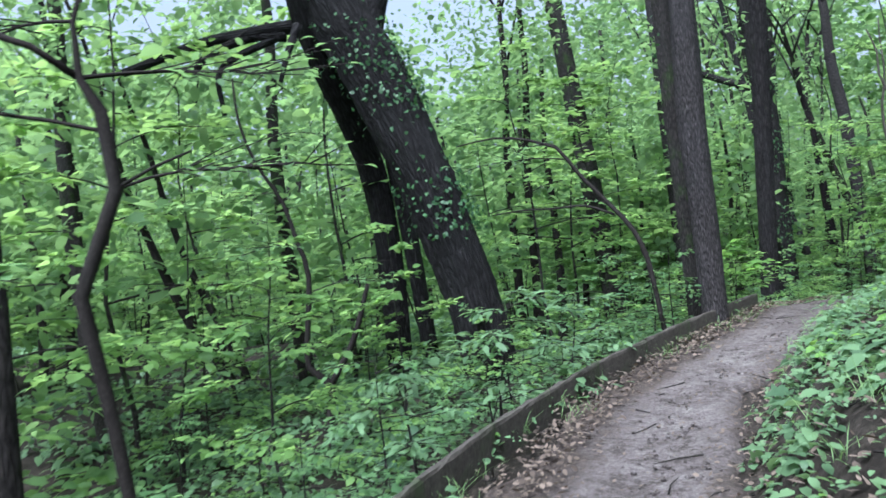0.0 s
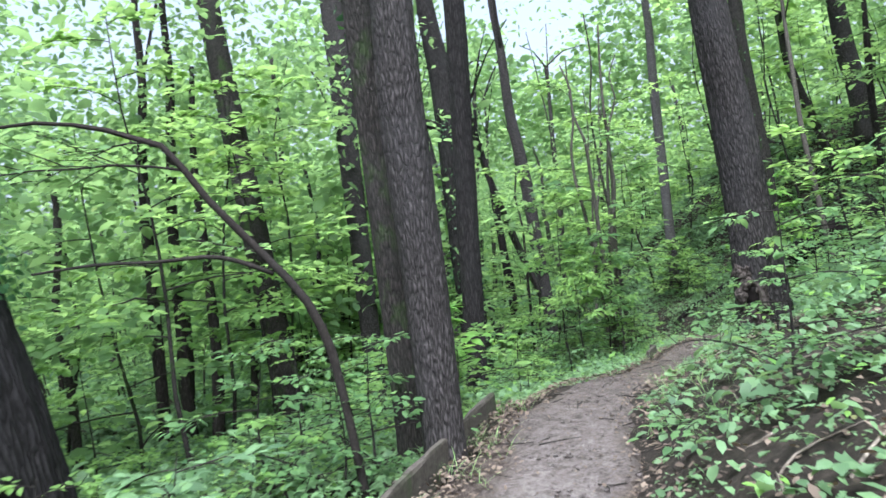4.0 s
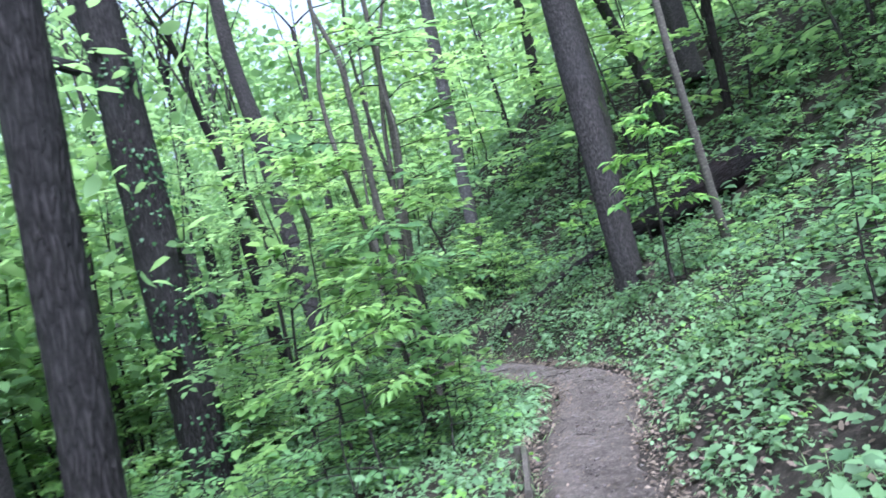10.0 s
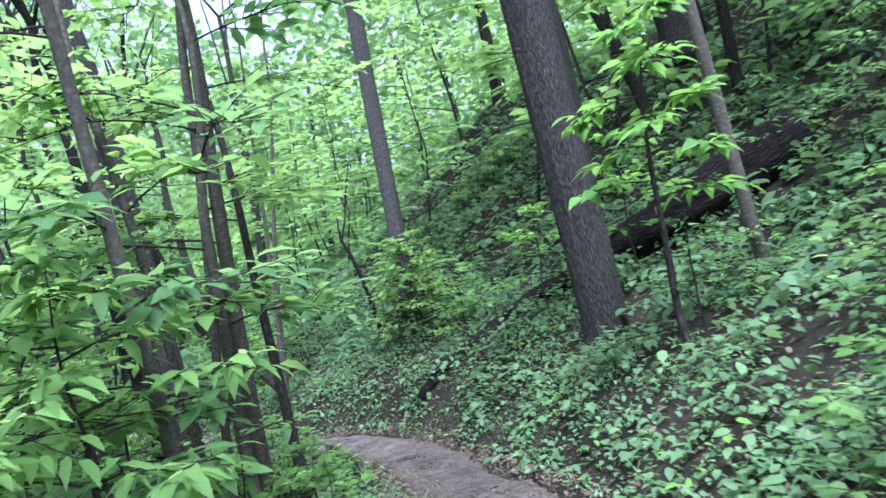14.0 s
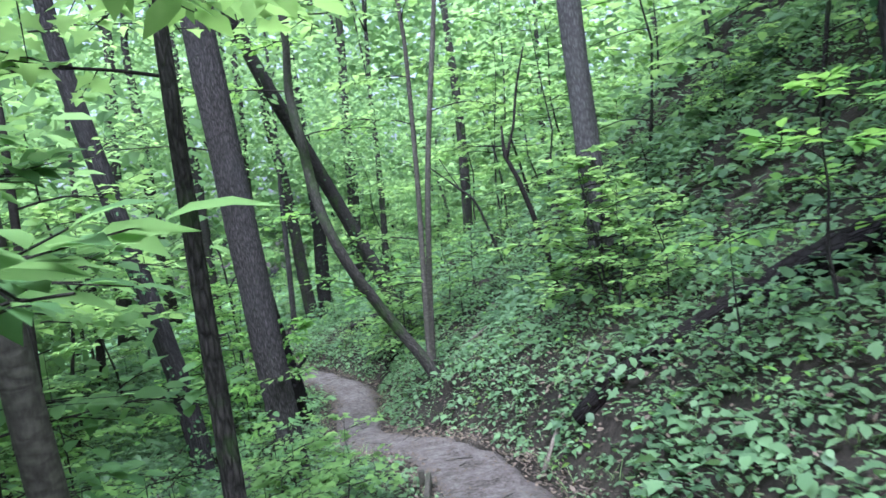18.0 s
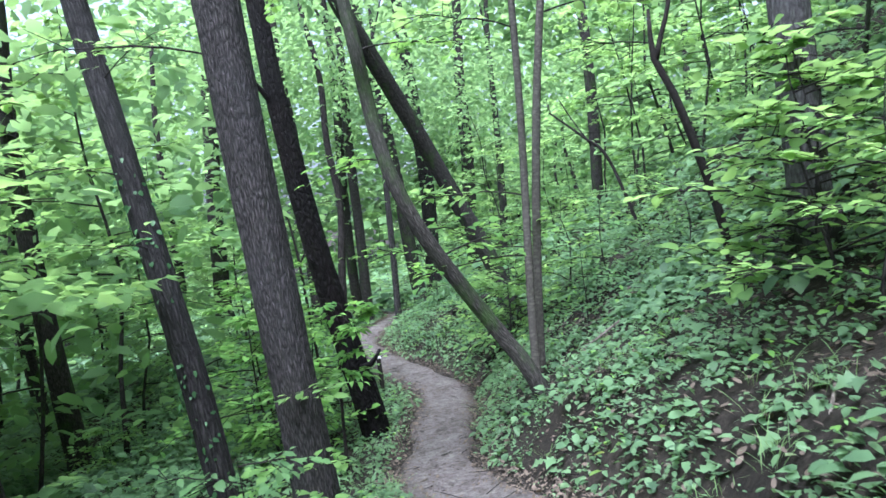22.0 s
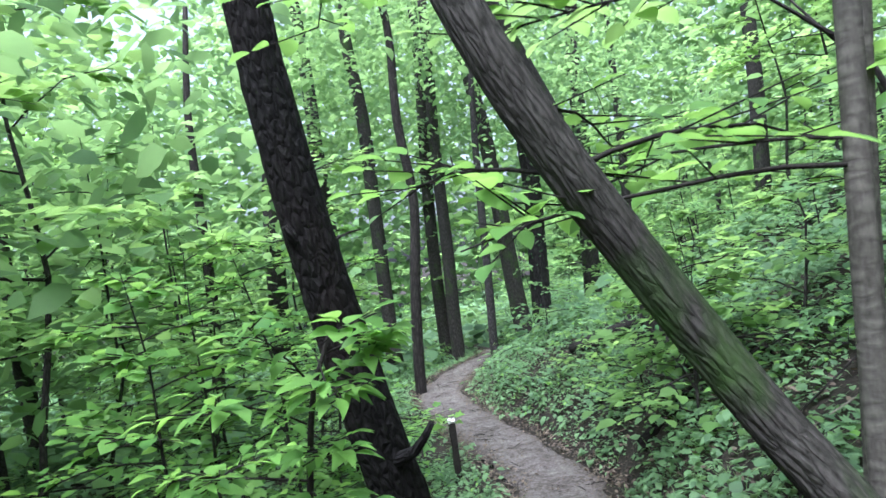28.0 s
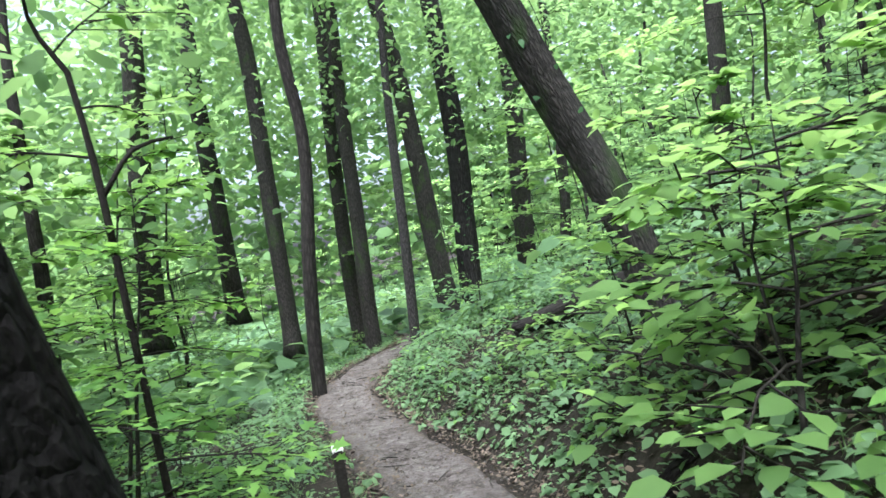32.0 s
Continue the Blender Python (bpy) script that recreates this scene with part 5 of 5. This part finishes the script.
for k in range(30):
    i = int(np.searchsorted(PATHRUN, rg.uniform(9, 34)))
    d = -rg.uniform(2.8, 7.0)
    plant(0, PATHLINE[i, 0] + PATHWAY[i, 1] * d, PATHLINE[i, 1] - PATHWAY[i, 0] * d, rg.uniform(0, 6.28), rg.uniform(0.4, 0.68))
for k in range(44):
    i = int(np.searchsorted(PATHRUN, rg.uniform(13, 33)))
    d = -rg.uniform(1.25, 3.4)
    plant(4 if k % 3 else 3, PATHLINE[i, 0] + PATHWAY[i, 1] * d, PATHLINE[i, 1] - PATHWAY[i, 0] * d, rg.uniform(0, 6.28), rg.uniform(0.55, 0.9))


for k in range(46):
    x, y = rg.uniform(3, 24), rg.uniform(35, 62)
    if abs(float(land(x, y)[1][0])) > 1.0:
        plant(5 + k % 2, x, y, 1.3 * k, rg.uniform(0.35, 0.7))


# ---- the woods around ----
def forest_tree(seed, tall, radius, label, bark):
    rg = np.random.default_rng(seed)
    root = thing("tree", (0, 0, 0), label, "tree", "trees of the surrounding woods")
    k = 5
    t = np.linspace(0, 1, k)
    line = np.stack([0.06 * tall * t * math.cos(seed) + np.r_[0, rg.normal(0, 0.1, k - 1)], 0.06 * tall * t * math.sin(seed) + np.r_[0, rg.normal(0, 0.1, k - 1)], tall * t - 0.3], 1)
    part("trunk", bark_mesh("trunk", bark, np.c_[line, radius * (1 - 0.6 * t)], 12, 0.35, 0.05, seed, 0.3), root)
    part("crown", TOP_CROWNS[seed % 3], root, place=tuple(line[-1] + [0, 0, 0.3]))
    part("crown", CROWNS[(seed + 1) % 3], root, place=(0.8, -0.5, 4.8))
    return root


WOODS = [forest_tree(61, 11.0, 0.19, "tall gray forest tree with a light green crown", BARK_BROWN), forest_tree(62, 9.0, 0.13, "slender dark forest tree with a light green crown", BARK_DARK), forest_tree(63, 7.0, 0.10, "young forest tree with a light green crown", BARK_BROWN)]
n = 0
while n < 120:
    i = rng.integers(0, len(PATHLINE))
    x, y = rng.uniform(-32, 48), rng.uniform(4, 90)
    if abs(float(land(x, y)[1][0])) < 7.5:
        continue
    copy_thing(WOODS[n % 3], Matrix.Translation((x, y, height(x, y))) @ Matrix.Rotation(rng.uniform(0, 6.28), 4, "Z") @ Matrix.Diagonal((1, 1, rng.uniform(0.85, 1.2), 1)))
    n += 1
for k, (x, y) in enumerate(((7, 30), (5, 26), (9, 33), (10.3, 29.5), (3, 24), (6, 21.5), (8, 37), (11.5, 36), (0.5, 20), (-3, 16), (3, 19), (9, 22.5), (-6, 13), (-2, 22))):
    copy_thing(WOODS[k % 3], Matrix.Translation((x, y, height(x, y))) @ Matrix.Rotation(2.1 * k, 4, "Z") @ Matrix.Diagonal((1, 1, 0.9 + 0.03 * (k % 5), 1)))
for k, ob in enumerate(WOODS):
    x, y = (-14 + 3 * k, 30 + 4 * k)
    ob.location = (x, y, height(x, y))


def far_woods(seed, count):
    """The woods beyond: foliage up to the tree tops all round, too far off to tell trees apart."""
    rg = np.random.default_rng(seed)
    a, d = rg.uniform(-0.9, 2.3, count), rg.uniform(44, 72, count)
    x, y = 8 + d * np.sin(a - 0.6), 20 + d * np.cos(a - 0.6)
    top = 25 + 4 * np.sin(a * 9) + 2.5 * np.sin(a * 23)
    z = land(x, y)[0] + rg.random(count) ** 0.85 * top
    w = rg.uniform(0, 6.28, count)
    s = rg.uniform(0.5, 1.0, count)
    gap = np.sin(a * 31 + z * 0.9) * np.sin(z * 1.1 - a * 17 + 0.1 * d) > 0.55
    s = np.where(gap & (z > 3), 0.12, s)
    v, f = leaves(np.stack([x, y, z], 1), np.stack([np.cos(w), np.sin(w), rg.normal(0, 0.3, count)], 1), unit(rg.normal(0, 0.8, (count, 3)) + [0, 0, 0.8]), s, s * 0.7, DIAMOND, 0.2, 0.3)
    return tagged(new("far_woods", mesh_of("far_woods", v, f, LEAF_CROWN)), "dense light green woods closing the view all round", "woods", kind="stuff")


far_woods(5, 120000)


def far_cover(seed, count):
    rg = np.random.default_rng(seed)
    x, y = rg.uniform(-26, 40, count), rg.uniform(34, 76, count)
    z, off, run = land(x, y)
    ok = np.abs(off) > np.where(run > 52.5, 0.0, 1.2)
    x, y, z = x[ok], y[ok], z[ok]
    n = len(x)
    w = rg.uniform(0, 6.28, n)
    s = rg.uniform(0.3, 0.6, n)
    v, f = leaves(np.stack([x, y, z + 0.6 * rg.random(n)], 1), np.stack([np.cos(w), np.sin(w), rg.normal(0.1, 0.3, n)], 1), unit(np.array([0, 0, 1.0]) + rg.normal(0, 0.4, (n, 3))), s, s * 0.8, DIAMOND, 0.2, 0.3)
    tagged(new("undergrowth", mesh_of("undergrowth", v, f, LEAF_LOW)), "green woodland plants covering the far ground", "undergrowth", kind="stuff")


far_cover(6, 22000)


# ---- hollow of the knotted tree ----
def lumpy(name, material, centre, size, seed, amount=0.25, cuts=3):
    bm = bmesh.new()
    bmesh.ops.create_icosphere(bm, subdivisions=cuts, radius=1.0)
    for v in bm.verts:
        k = 1 + amount * noise.noise(v.co * 2.2 + Vector((seed, 0, 0))) + 0.4 * amount * noise.noise(v.co * 6 + Vector((0, seed, 0)))
        v.co = Vector(c * s for c, s in zip(v.co * k, size)) + Vector(centre)
    me = bpy.data.meshes.new(name)
    bm.to_mesh(me)
    bm.free()
    for p in me.polygons:
        p.use_smooth = True
    me.materials.append(material)
    return me


def burl_ring(centre, facing, rx, rz, thick, seed):
    """A swollen lip of bark round a hole."""
    f = Vector((facing[0], facing[1], 0)).normalized()
    side = f.cross(Vector((0, 0, 1)))
    rows, cols = 40, 14
    rg = np.random.default_rng(seed)
    ph = rg.uniform(0, 6, 4)
    v = []
    for i in range(rows):
        a = 2 * math.pi * i / rows
        swell = thick * (1 + 0.35 * math.sin(2 * a + ph[0]) + 0.25 * math.sin(5 * a + ph[1]) + 0.12 * math.sin(11 * a + ph[2]))
        mid = Vector(centre) + side * (rx * math.cos(a)) + Vector((0, 0, rz * math.sin(a)))
        out = side * math.cos(a) + Vector((0, 0, math.sin(a)))
        for j in range(cols):
            b = 2 * math.pi * j / cols
            w = swell * (1 + 0.12 * math.sin(3 * b + 4 * a + ph[3]))
            v.append(mid + out * (w * math.cos(b)) + f * (w * 1.15 * math.sin(b)))
    fc = [(i * cols + j, ((i + 1) % rows) * cols + j, ((i + 1) % rows) * cols + (j + 1) % cols, i * cols + (j + 1) % cols) for i in range(rows) for j in range(cols)]
    return mesh_of("burl", np.array([tuple(p) for p in v]), np.array(fc), KNOT)


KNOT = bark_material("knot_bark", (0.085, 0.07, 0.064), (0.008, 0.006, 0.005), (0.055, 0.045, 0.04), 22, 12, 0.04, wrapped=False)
hole_base = HOLE.location
part("burl", burl_ring(Vector((6.74, 8.95, 0.85)) - hole_base, (-0.87, -0.49), 0.095, 0.14, 0.05, 3), HOLE, "swollen bark lip round a dark hollow")
# solid near-black lump inside the lip; the hollow's shade is put in its colour
HOLLOW_SHADE = bark_material("hollow_shade", (0.008, 0.006, 0.005), (0.002, 0.0015, 0.0015), (0.006, 0.004, 0.004), 30, 10, 0.01, wrapped=False)
part("hollow", lumpy("hollow", HOLLOW_SHADE, Vector((6.74, 8.95, 0.85)) - hole_base, (0.05, 0.08, 0.115), 2), HOLE, "near-black lump standing for the shaded hollow")
part("knob", lumpy("knob", KNOT, Vector((6.76, 9.06, 1.08)) - hole_base, (0.09, 0.10, 0.09), 7, 0.5, 4), HOLE, "gnarled knob of bark")
part("swelling", lumpy("swelling", KNOT, Vector((6.78, 8.97, 0.55)) - hole_base, (0.13, 0.15, 0.22), 4, 0.35, 4), HOLE, "bulging bark below the hollow")

# ---- timber edging along the trail ----
def plank(length, tall, thick, seed):
    """A weathered board lying along x, with worn edges and a slight bow."""
    rg = np.random.default_rng(seed)
    k = 9
    x = np.linspace(-length / 2, length / 2, k)
    prof = np.array([(-0.5, -0.5), (-0.5, 0.42), (-0.36, 0.5), (0.36, 0.5), (0.5, 0.42), (0.5, -0.5)])
    v = []
    for i in range(k):
        for a, b in prof:
            v.append((x[i], a * thick + rg.normal(0, 0.002), b * tall + (rg.normal(0, 0.004) if b > 0 else 0)))
    m = len(prof)
    f = [(i * m + j, i * m + (j + 1) % m, (i + 1) * m + (j + 1) % m, (i + 1) * m + j) for i in range(k - 1) for j in range(m)]
    e = (k - 1) * m
    f += [(3, 2, 1, 0), (5, 4, 3, 0), (e, e + 1, e + 2, e + 3), (e, e + 3, e + 4, e + 5)]
    return mesh_of("board", np.array(v), np.array(f), TIMBER, smooth=False)


def edging(label, points, tall=0.24, up=0.06):
    root = thing("trail_edging", (*points[0], height(*points[0])), label, "edging")
    o = Vector(root.location)
    for k, (p, q) in enumerate(zip(points, points[1:])):
        p, q = Vector(p), Vector(q)
        mid, ln = (p + q) / 2, (q - p).length
        i = int(np.argmin(((PATHLINE[:, :2] - np.array(mid)) ** 2).sum(1)))
        z = PATHLINE[i, 2] + up
        b = part("board", plank(ln + 0.02, tall, 0.045, k), root)
        i0 = int(np.argmin(((PATHLINE[:, :2] - np.array(p)) ** 2).sum(1)))
        i1 = int(np.argmin(((PATHLINE[:, :2] - np.array(q)) ** 2).sum(1)))
        tilt = math.atan2(PATHLINE[i1, 2] - PATHLINE[i0, 2], ln)
        b.matrix_basis = Matrix.Translation(Vector((mid.x, mid.y, z)) - o) @ Matrix.Rotation(math.atan2(q.y - p.y, q.x - p.x), 4, "Z") @ Matrix.Rotation(-tilt, 4, "Y")
        n = Vector((-(q - p).y, (q - p).x)).normalized()
        s = part("stake", plank(0.34, 0.05, 0.05, 40 + k), root)
        s.matrix_basis = Matrix.Translation(Vector((q.x + n.x * 0.055, q.y + n.y * 0.055, PATHLINE[i1, 2] - 0.03)) - o) @ Matrix.Rotation(math.atan2(q.y - p.y, q.x - p.x), 4, "Z") @ Matrix.Rotation(radians(90), 4, "Y")
    return root


edging("weathered boards on edge holding the side of the trail", [(-0.55, 2.4), (-0.15, 3.5), (0.28, 4.45), (0.75, 5.3), (1.31, 6.22), (1.95, 7.0), (2.62, 7.78), (3.3, 8.5), (4.0, 9.25)])
edging("short weathered board and stake at the edge of the trail", [(8.35, 12.45), (9.07, 13.13)], 0.16, 0.06)
edging("weathered board half hidden by plants at the trail's edge", [(13.0, 17.85), (13.42, 18.7), (13.82, 19.55)], 0.16, 0.05)

# ---- marker post ----
pz = height(15.1, 29.1)
post = thing("marker_post", (15.1, 29.1, pz), "short dark wooden marker post with a pale slanted top", "post")
post_wood = part("post", plank(0.78, 0.065, 0.065, 91), post)
post_wood.matrix_basis = Matrix.Translation((0, 0, 0.22)) @ Matrix.Rotation(radians(-90), 4, "Y")
post_wood.data.materials[0] = BARK_TWIG
cap = part("cap", plank(0.07, 0.02, 0.07, 92), post, "pale painted top")
cap.data.materials[0] = WHITE_PAINT
cap.matrix_basis = Matrix.Translation((0, 0, 0.622)) @ Matrix.Rotation(radians(18), 4, "X")


# ---- fallen wood ----
def fallen(name, label, axis, bark, sides=20, rough=0.09, category="log", lift=0.6):
    a = np.array(axis, float) * [1, 1, 1, 0.85 if category == "log" else 1]
    z = land(a[:, 0], a[:, 1])[0]
    fit = np.polyfit(np.arange(len(a)), z + a[:, 3] * lift, 1)
    a[:, 2] = np.polyval(fit, np.arange(len(a)))
    o = a[0, :3].copy()
    root = thing(name, tuple(o), label, category)
    part("stem", bark_mesh("stem", bark, a - [*o, 0], sides, 0.08, rough, int(o[0] * 10)), root)
    return root, a, o


for label, axis, bark in (("rotting dark brown log lying on the hillside", [(14.8, 18.8, 0, 0.077), (15.05, 18.58, 0, 0.113), (15.48, 18.2, 0, 0.14), (15.9, 17.82, 0, 0.151), (16.35, 17.4, 0, 0.14), (16.95, 16.9, 0, 0.12)], ROT),
                          ("black fallen log lying beyond the bend", [(17.1, 31.25, 0, 0.083), (17.5, 31.0, 0, 0.11), (17.9, 30.75, 0, 0.115), (18.3, 30.5, 0, 0.11)], BARK_DARK),
                          ("dark log lying behind the tree on the hillside", [(16.2, 17.1, 0, 0.2), (16.38, 16.4, 0, 0.3), (16.46, 15.6, 0, 0.34), (16.55, 14.9, 0, 0.34), (16.85, 14.35, 0, 0.3)], ROT),
                          ("black rotten log among the plants on the bank", [(16.47, 27.44, -1.52, 0.069), (16.73, 27.3, -1.42, 0.076), (16.99, 27.15, -1.33, 0.069), (17.4, 26.9, 0, 0.06)], ROT)):
    root, a, o = fallen("log", label, axis, bark, 26, 0.16, lift={0.2: 0.9, 0.083: 2.2}.get(axis[0][3], 0.4))
    for q in range(2):
        m = a[1 + q, :3] - o
        e = m + [0.12 * (-1) ** q, 0.18, 0.16]
        part("stub", bark_mesh("stub", bark, np.array([(*m, 0.03), (*(0.5 * (m + e)), 0.024), (*e, 0.012)]), 7, 0.05, 0.1, q), root)
pole = thing("dead_branch", (18.9, 26.7, height(18.9, 26.7)), "bare gray dead branch propped against the hillside", "branch")
o = np.array(pole.location)
part("stem", bark_mesh("stem", BARK_DARK, np.array([(18.95, 26.68, o[2] - 0.05, 0.026), (18.6, 26.84, 0.97, 0.024), (18.3, 27.0, 1.37, 0.02), (17.9, 27.2, 1.8, 0.012)]) - [*o, 0], 9, 0.1, 0.08, 3), pole)
part("side_branch", bark_mesh("side_branch", BARK_DARK, np.array([(18.4, 26.95, 1.22, 0.014), (18.3, 27.3, 1.7, 0.01), (18.25, 27.5, 2.0, 0.01)]) - [*o, 0], 7, 0.1, 0.08, 4), pole)
fallen("dead_branch", "bare dead branch lying on the hillside", [(19.16, 30.34, 0.27, 0.045), (19.6, 30.02, 0.34, 0.056), (20.22, 29.57, 0.39, 0.068)], BARK_DARK, 9, 0.08, "branch")
rg = np.random.default_rng(9)
for q in range(30):
    x, y = rg.normal(18.3, 0.9), rg.normal(23.4, 1.5)
    w, ln = rg.normal(2.3, 0.6), rg.uniform(0.8, 2.2)
    pts = [(x + math.cos(w) * ln * s, y + math.sin(w) * ln * s + 0.08 * math.sin(5 * s), 0, 0.013 * (1 - 0.7 * s) * rg.uniform(0.6, 1.3)) for s in (0, 0.35, 0.7, 1)]
    fallen("dead_branch", "thin bare dead branch lying on the hillside", pts, PALE_BARK if q % 2 else BARK_DARK, 6, 0.1, "branch", rg.uniform(1, 7))
for x, y, w, ln, r in ((14.55, 19.0, 0.5, 1.1, 0.02), (13.35, 24.2, 2.9, 1.5, 0.04), (13.6, 23.4, 0.2, 0.9, 0.03), (5.6, 7.2, 0.9, 1.0, 0.014), (4.9, 6.6, 1.4, 0.8, 0.012), (2.55, 4.55, 2.6, 0.45, 0.018), (16.6, 22.7, 1.0, 1.8, 0.02)):
    pts = [(x + math.cos(w) * ln * s, y + math.sin(w) * ln * s + 0.04 * math.sin(6 * s), 0, r * (1 - 0.6 * s)) for s in (0, 0.35, 0.7, 1)]
    fallen("stick", "bare fallen stick lying on the ground", pts, PALE_BARK, 6, 0.1, "stick", 0.8)


rg = np.random.default_rng(15)
for q in range(44):
    i = int(np.searchsorted(PATHRUN, rg.uniform(11.0, 17.5)))
    d, w, ln, r = rg.uniform(0.55, 2.3), rg.normal(0.5, 0.7), rg.uniform(0.2, 0.75), rg.uniform(0.004, 0.011)
    x, y = PATHLINE[i, 0] + PATHWAY[i, 1] * d, PATHLINE[i, 1] - PATHWAY[i, 0] * d
    pts = [(x + math.cos(w) * ln * s, y + math.sin(w) * ln * s + 0.05 * math.sin(5 * s + q), 0, r * (1 - 0.6 * s)) for s in (0, 0.35, 0.7, 1)]
    fallen("stick", "thin bare stick lying on the soil of the bank", pts, PALE_BARK if q % 3 else BARK_TWIG, 5, 0.1, "stick", 0.9)


# ---- grass, dead leaves, twigs and pebbles ----
def along_trail(seed, count, spread):
    """Places beside the trail: x, y, height, distance, run."""
    rg = np.random.default_rng(seed)
    i = rg.integers(4, REACH - 50, count)
    d, along = spread(rg, i), rg.uniform(-0.15, 0.15, count)
    x, y = PATHLINE[i, 0] + PATHWAY[i, 1] * d + PATHWAY[i, 0] * along, PATHLINE[i, 1] - PATHWAY[i, 0] * d + PATHWAY[i, 1] * along
    z, off, run = land(x, y)
    return rg, x, y, z, off, run


def grass_blades(seed, tufts, each):
    rg, x, y, z, off, run = along_trail(seed, tufts, lambda g, i: np.where(g.random(len(i)) < 0.6, g.uniform(0.42, 1.5, len(i)), -g.uniform(0.42, 1.1, len(i))))
    ok = (off < 0) | (np.sin(run * 0.9) + np.sin(run * 2.3) > -0.4)
    x, y, z = (np.repeat(q[ok], each) for q in (x, y, z))
    n = len(x)
    w = rg.uniform(0, 6.28, n)
    x, y = x + rg.normal(0, 0.035, n), y + rg.normal(0, 0.035, n)
    ln = rg.uniform(0.07, 0.24, n)
    a = np.stack([np.cos(w) * 0.55, np.sin(w) * 0.55, np.ones(n)], 1)
    v, f = leaves(np.stack([x, y, z], 1), a, np.stack([np.cos(w) * -1, np.sin(w) * -1, 0.6 * np.ones(n)], 1), ln, 0.005, DIAMOND, 0.3, 0.5)
    tagged(new("grass", mesh_of("grass", v, f, GRASS)), "thin tufts of grass along the trail", "grass", kind="stuff")


def dead_leaves(seed, count, spread, size, lift, name, label, outline):
    rg, x, y, z, off, run = along_trail(seed, count, spread)
    on = np.abs(off) < 0.36
    z = np.where(on, np.interp(run, PATHRUN, PATHLINE[:, 2]) + 0.022, np.where((off < 0) & (off > -0.85) & (run < 16), np.interp(run, PATHRUN, PATHLINE[:, 2]) + 0.034, z + 0.012))
    n = len(x)
    w = rg.uniform(0, 6.28, n)
    s = size * rg.uniform(0.5, 1.4, n)
    v, f = leaves(np.stack([x, y, z + lift * rg.random(n)], 1), np.stack([np.cos(w), np.sin(w), rg.normal(0.1, 0.2, n)], 1), unit(np.array([0, 0, 1.0]) + rg.normal(0, 0.35, (n, 3))), s, s * rg.uniform(0.35, 0.7, n), outline, 0.35, -0.15)
    tagged(new(name, mesh_of(name, v, f, LITTER)), label, "leaf litter", kind="stuff")


def edge_spread(g, i):
    early = PATHRUN[i] < 18
    side = g.random(len(i)) < np.where(early, 0.6, 0.45)
    return np.where(side, -np.abs(g.normal(np.where(early, 0.62, 0.42), 0.13, len(i))), np.abs(g.normal(0.45, 0.12, len(i))))


grass_blades(21, 900, 9)
dead_leaves(22, 15000, edge_spread, 0.034, 0.02, "leaf_litter", "dry brown leaves gathered along the edges of the trail", DIAMOND)
dead_leaves(27, 9000, lambda g, i: np.where(PATHRUN[i] < 19, -np.abs(g.normal(0.6, 0.12, len(i))), g.choice([-1, 1], len(i)) * g.normal(0.47, 0.07, len(i))), 0.042, 0.025, "leaf_litter", "dark brown leaf litter beside the trail", DIAMOND)
dead_leaves(23, 6000, lambda g, i: g.normal(0, 0.3, len(i)), 0.02, 0.006, "leaf_litter", "scattered crumbs of dry leaf and bark on the trail", DIAMOND)
dead_leaves(24, 16000, lambda g, i: 0.45 + np.abs(g.normal(0, 1.6, len(i))), 0.05, 0.03, "leaf_litter", "dead brown leaves on the soil of the bank", DIAMOND)


def twig_litter(seed, count):
    rg, x, y, z, off, run = along_trail(seed, count, lambda g, i: g.choice([-1, 1], len(i)) * np.abs(g.normal(0.62, 0.3, len(i))))
    z = np.where(np.abs(off) < 0.36, np.interp(run, PATHRUN, PATHLINE[:, 2]) + 0.01, z + 0.01)
    bits = []
    for k in range(count):
        w, ln = rg.uniform(0, 6.28), rg.uniform(0.08, 0.35)
        e = np.array([math.cos(w), math.sin(w), 0.04]) * ln
        p = np.array([x[k], y[k], z[k] + 0.006])
        bits.append(tube(np.c_[np.stack([p, p + 0.5 * e + rg.normal(0, 0.012, 3) * [1, 1, 0.2], p + e]), [0.005, 0.004, 0.002]], 4, 1.0, cap=False))
    tagged(new("twig_litter", mesh_of("twig_litter", *joined(bits), BARK_TWIG)), "small fallen twigs on and beside the trail", "twigs", kind="stuff")


twig_litter(25, 700)


def pebbles(seed, count):
    rg, x, y, z, off, run = along_trail(seed, count, lambda g, i: g.normal(0, 0.22, len(i)))
    z = np.interp(run, PATHRUN, PATHLINE[:, 2]) + 0.013
    cube = np.array([(sx, sy, sz) for sx in (-1, 1) for sy in (-1, 1) for sz in (-1, 1)], float)
    q = np.array([(0, 1, 3, 2), (4, 6, 7, 5), (0, 4, 5, 1), (2, 3, 7, 6), (0, 2, 6, 4), (1, 5, 7, 3)])
    v = np.stack([x, y, z], 1)[:, None] + cube[None] * rg.uniform(0.6, 1.0, (count, 8, 3)) * (rg.uniform(0.004, 0.014, (count, 1, 1)) * [1, 1, 0.6])
    tagged(new("pebbles", mesh_of("pebbles", v.reshape(-1, 3), ((np.arange(count) * 8)[:, None, None] + q[None]).reshape(-1, 4), TRAIL)), "small pebbles and clods on the trail", "pebbles", kind="stuff")


pebbles(26, 5000)
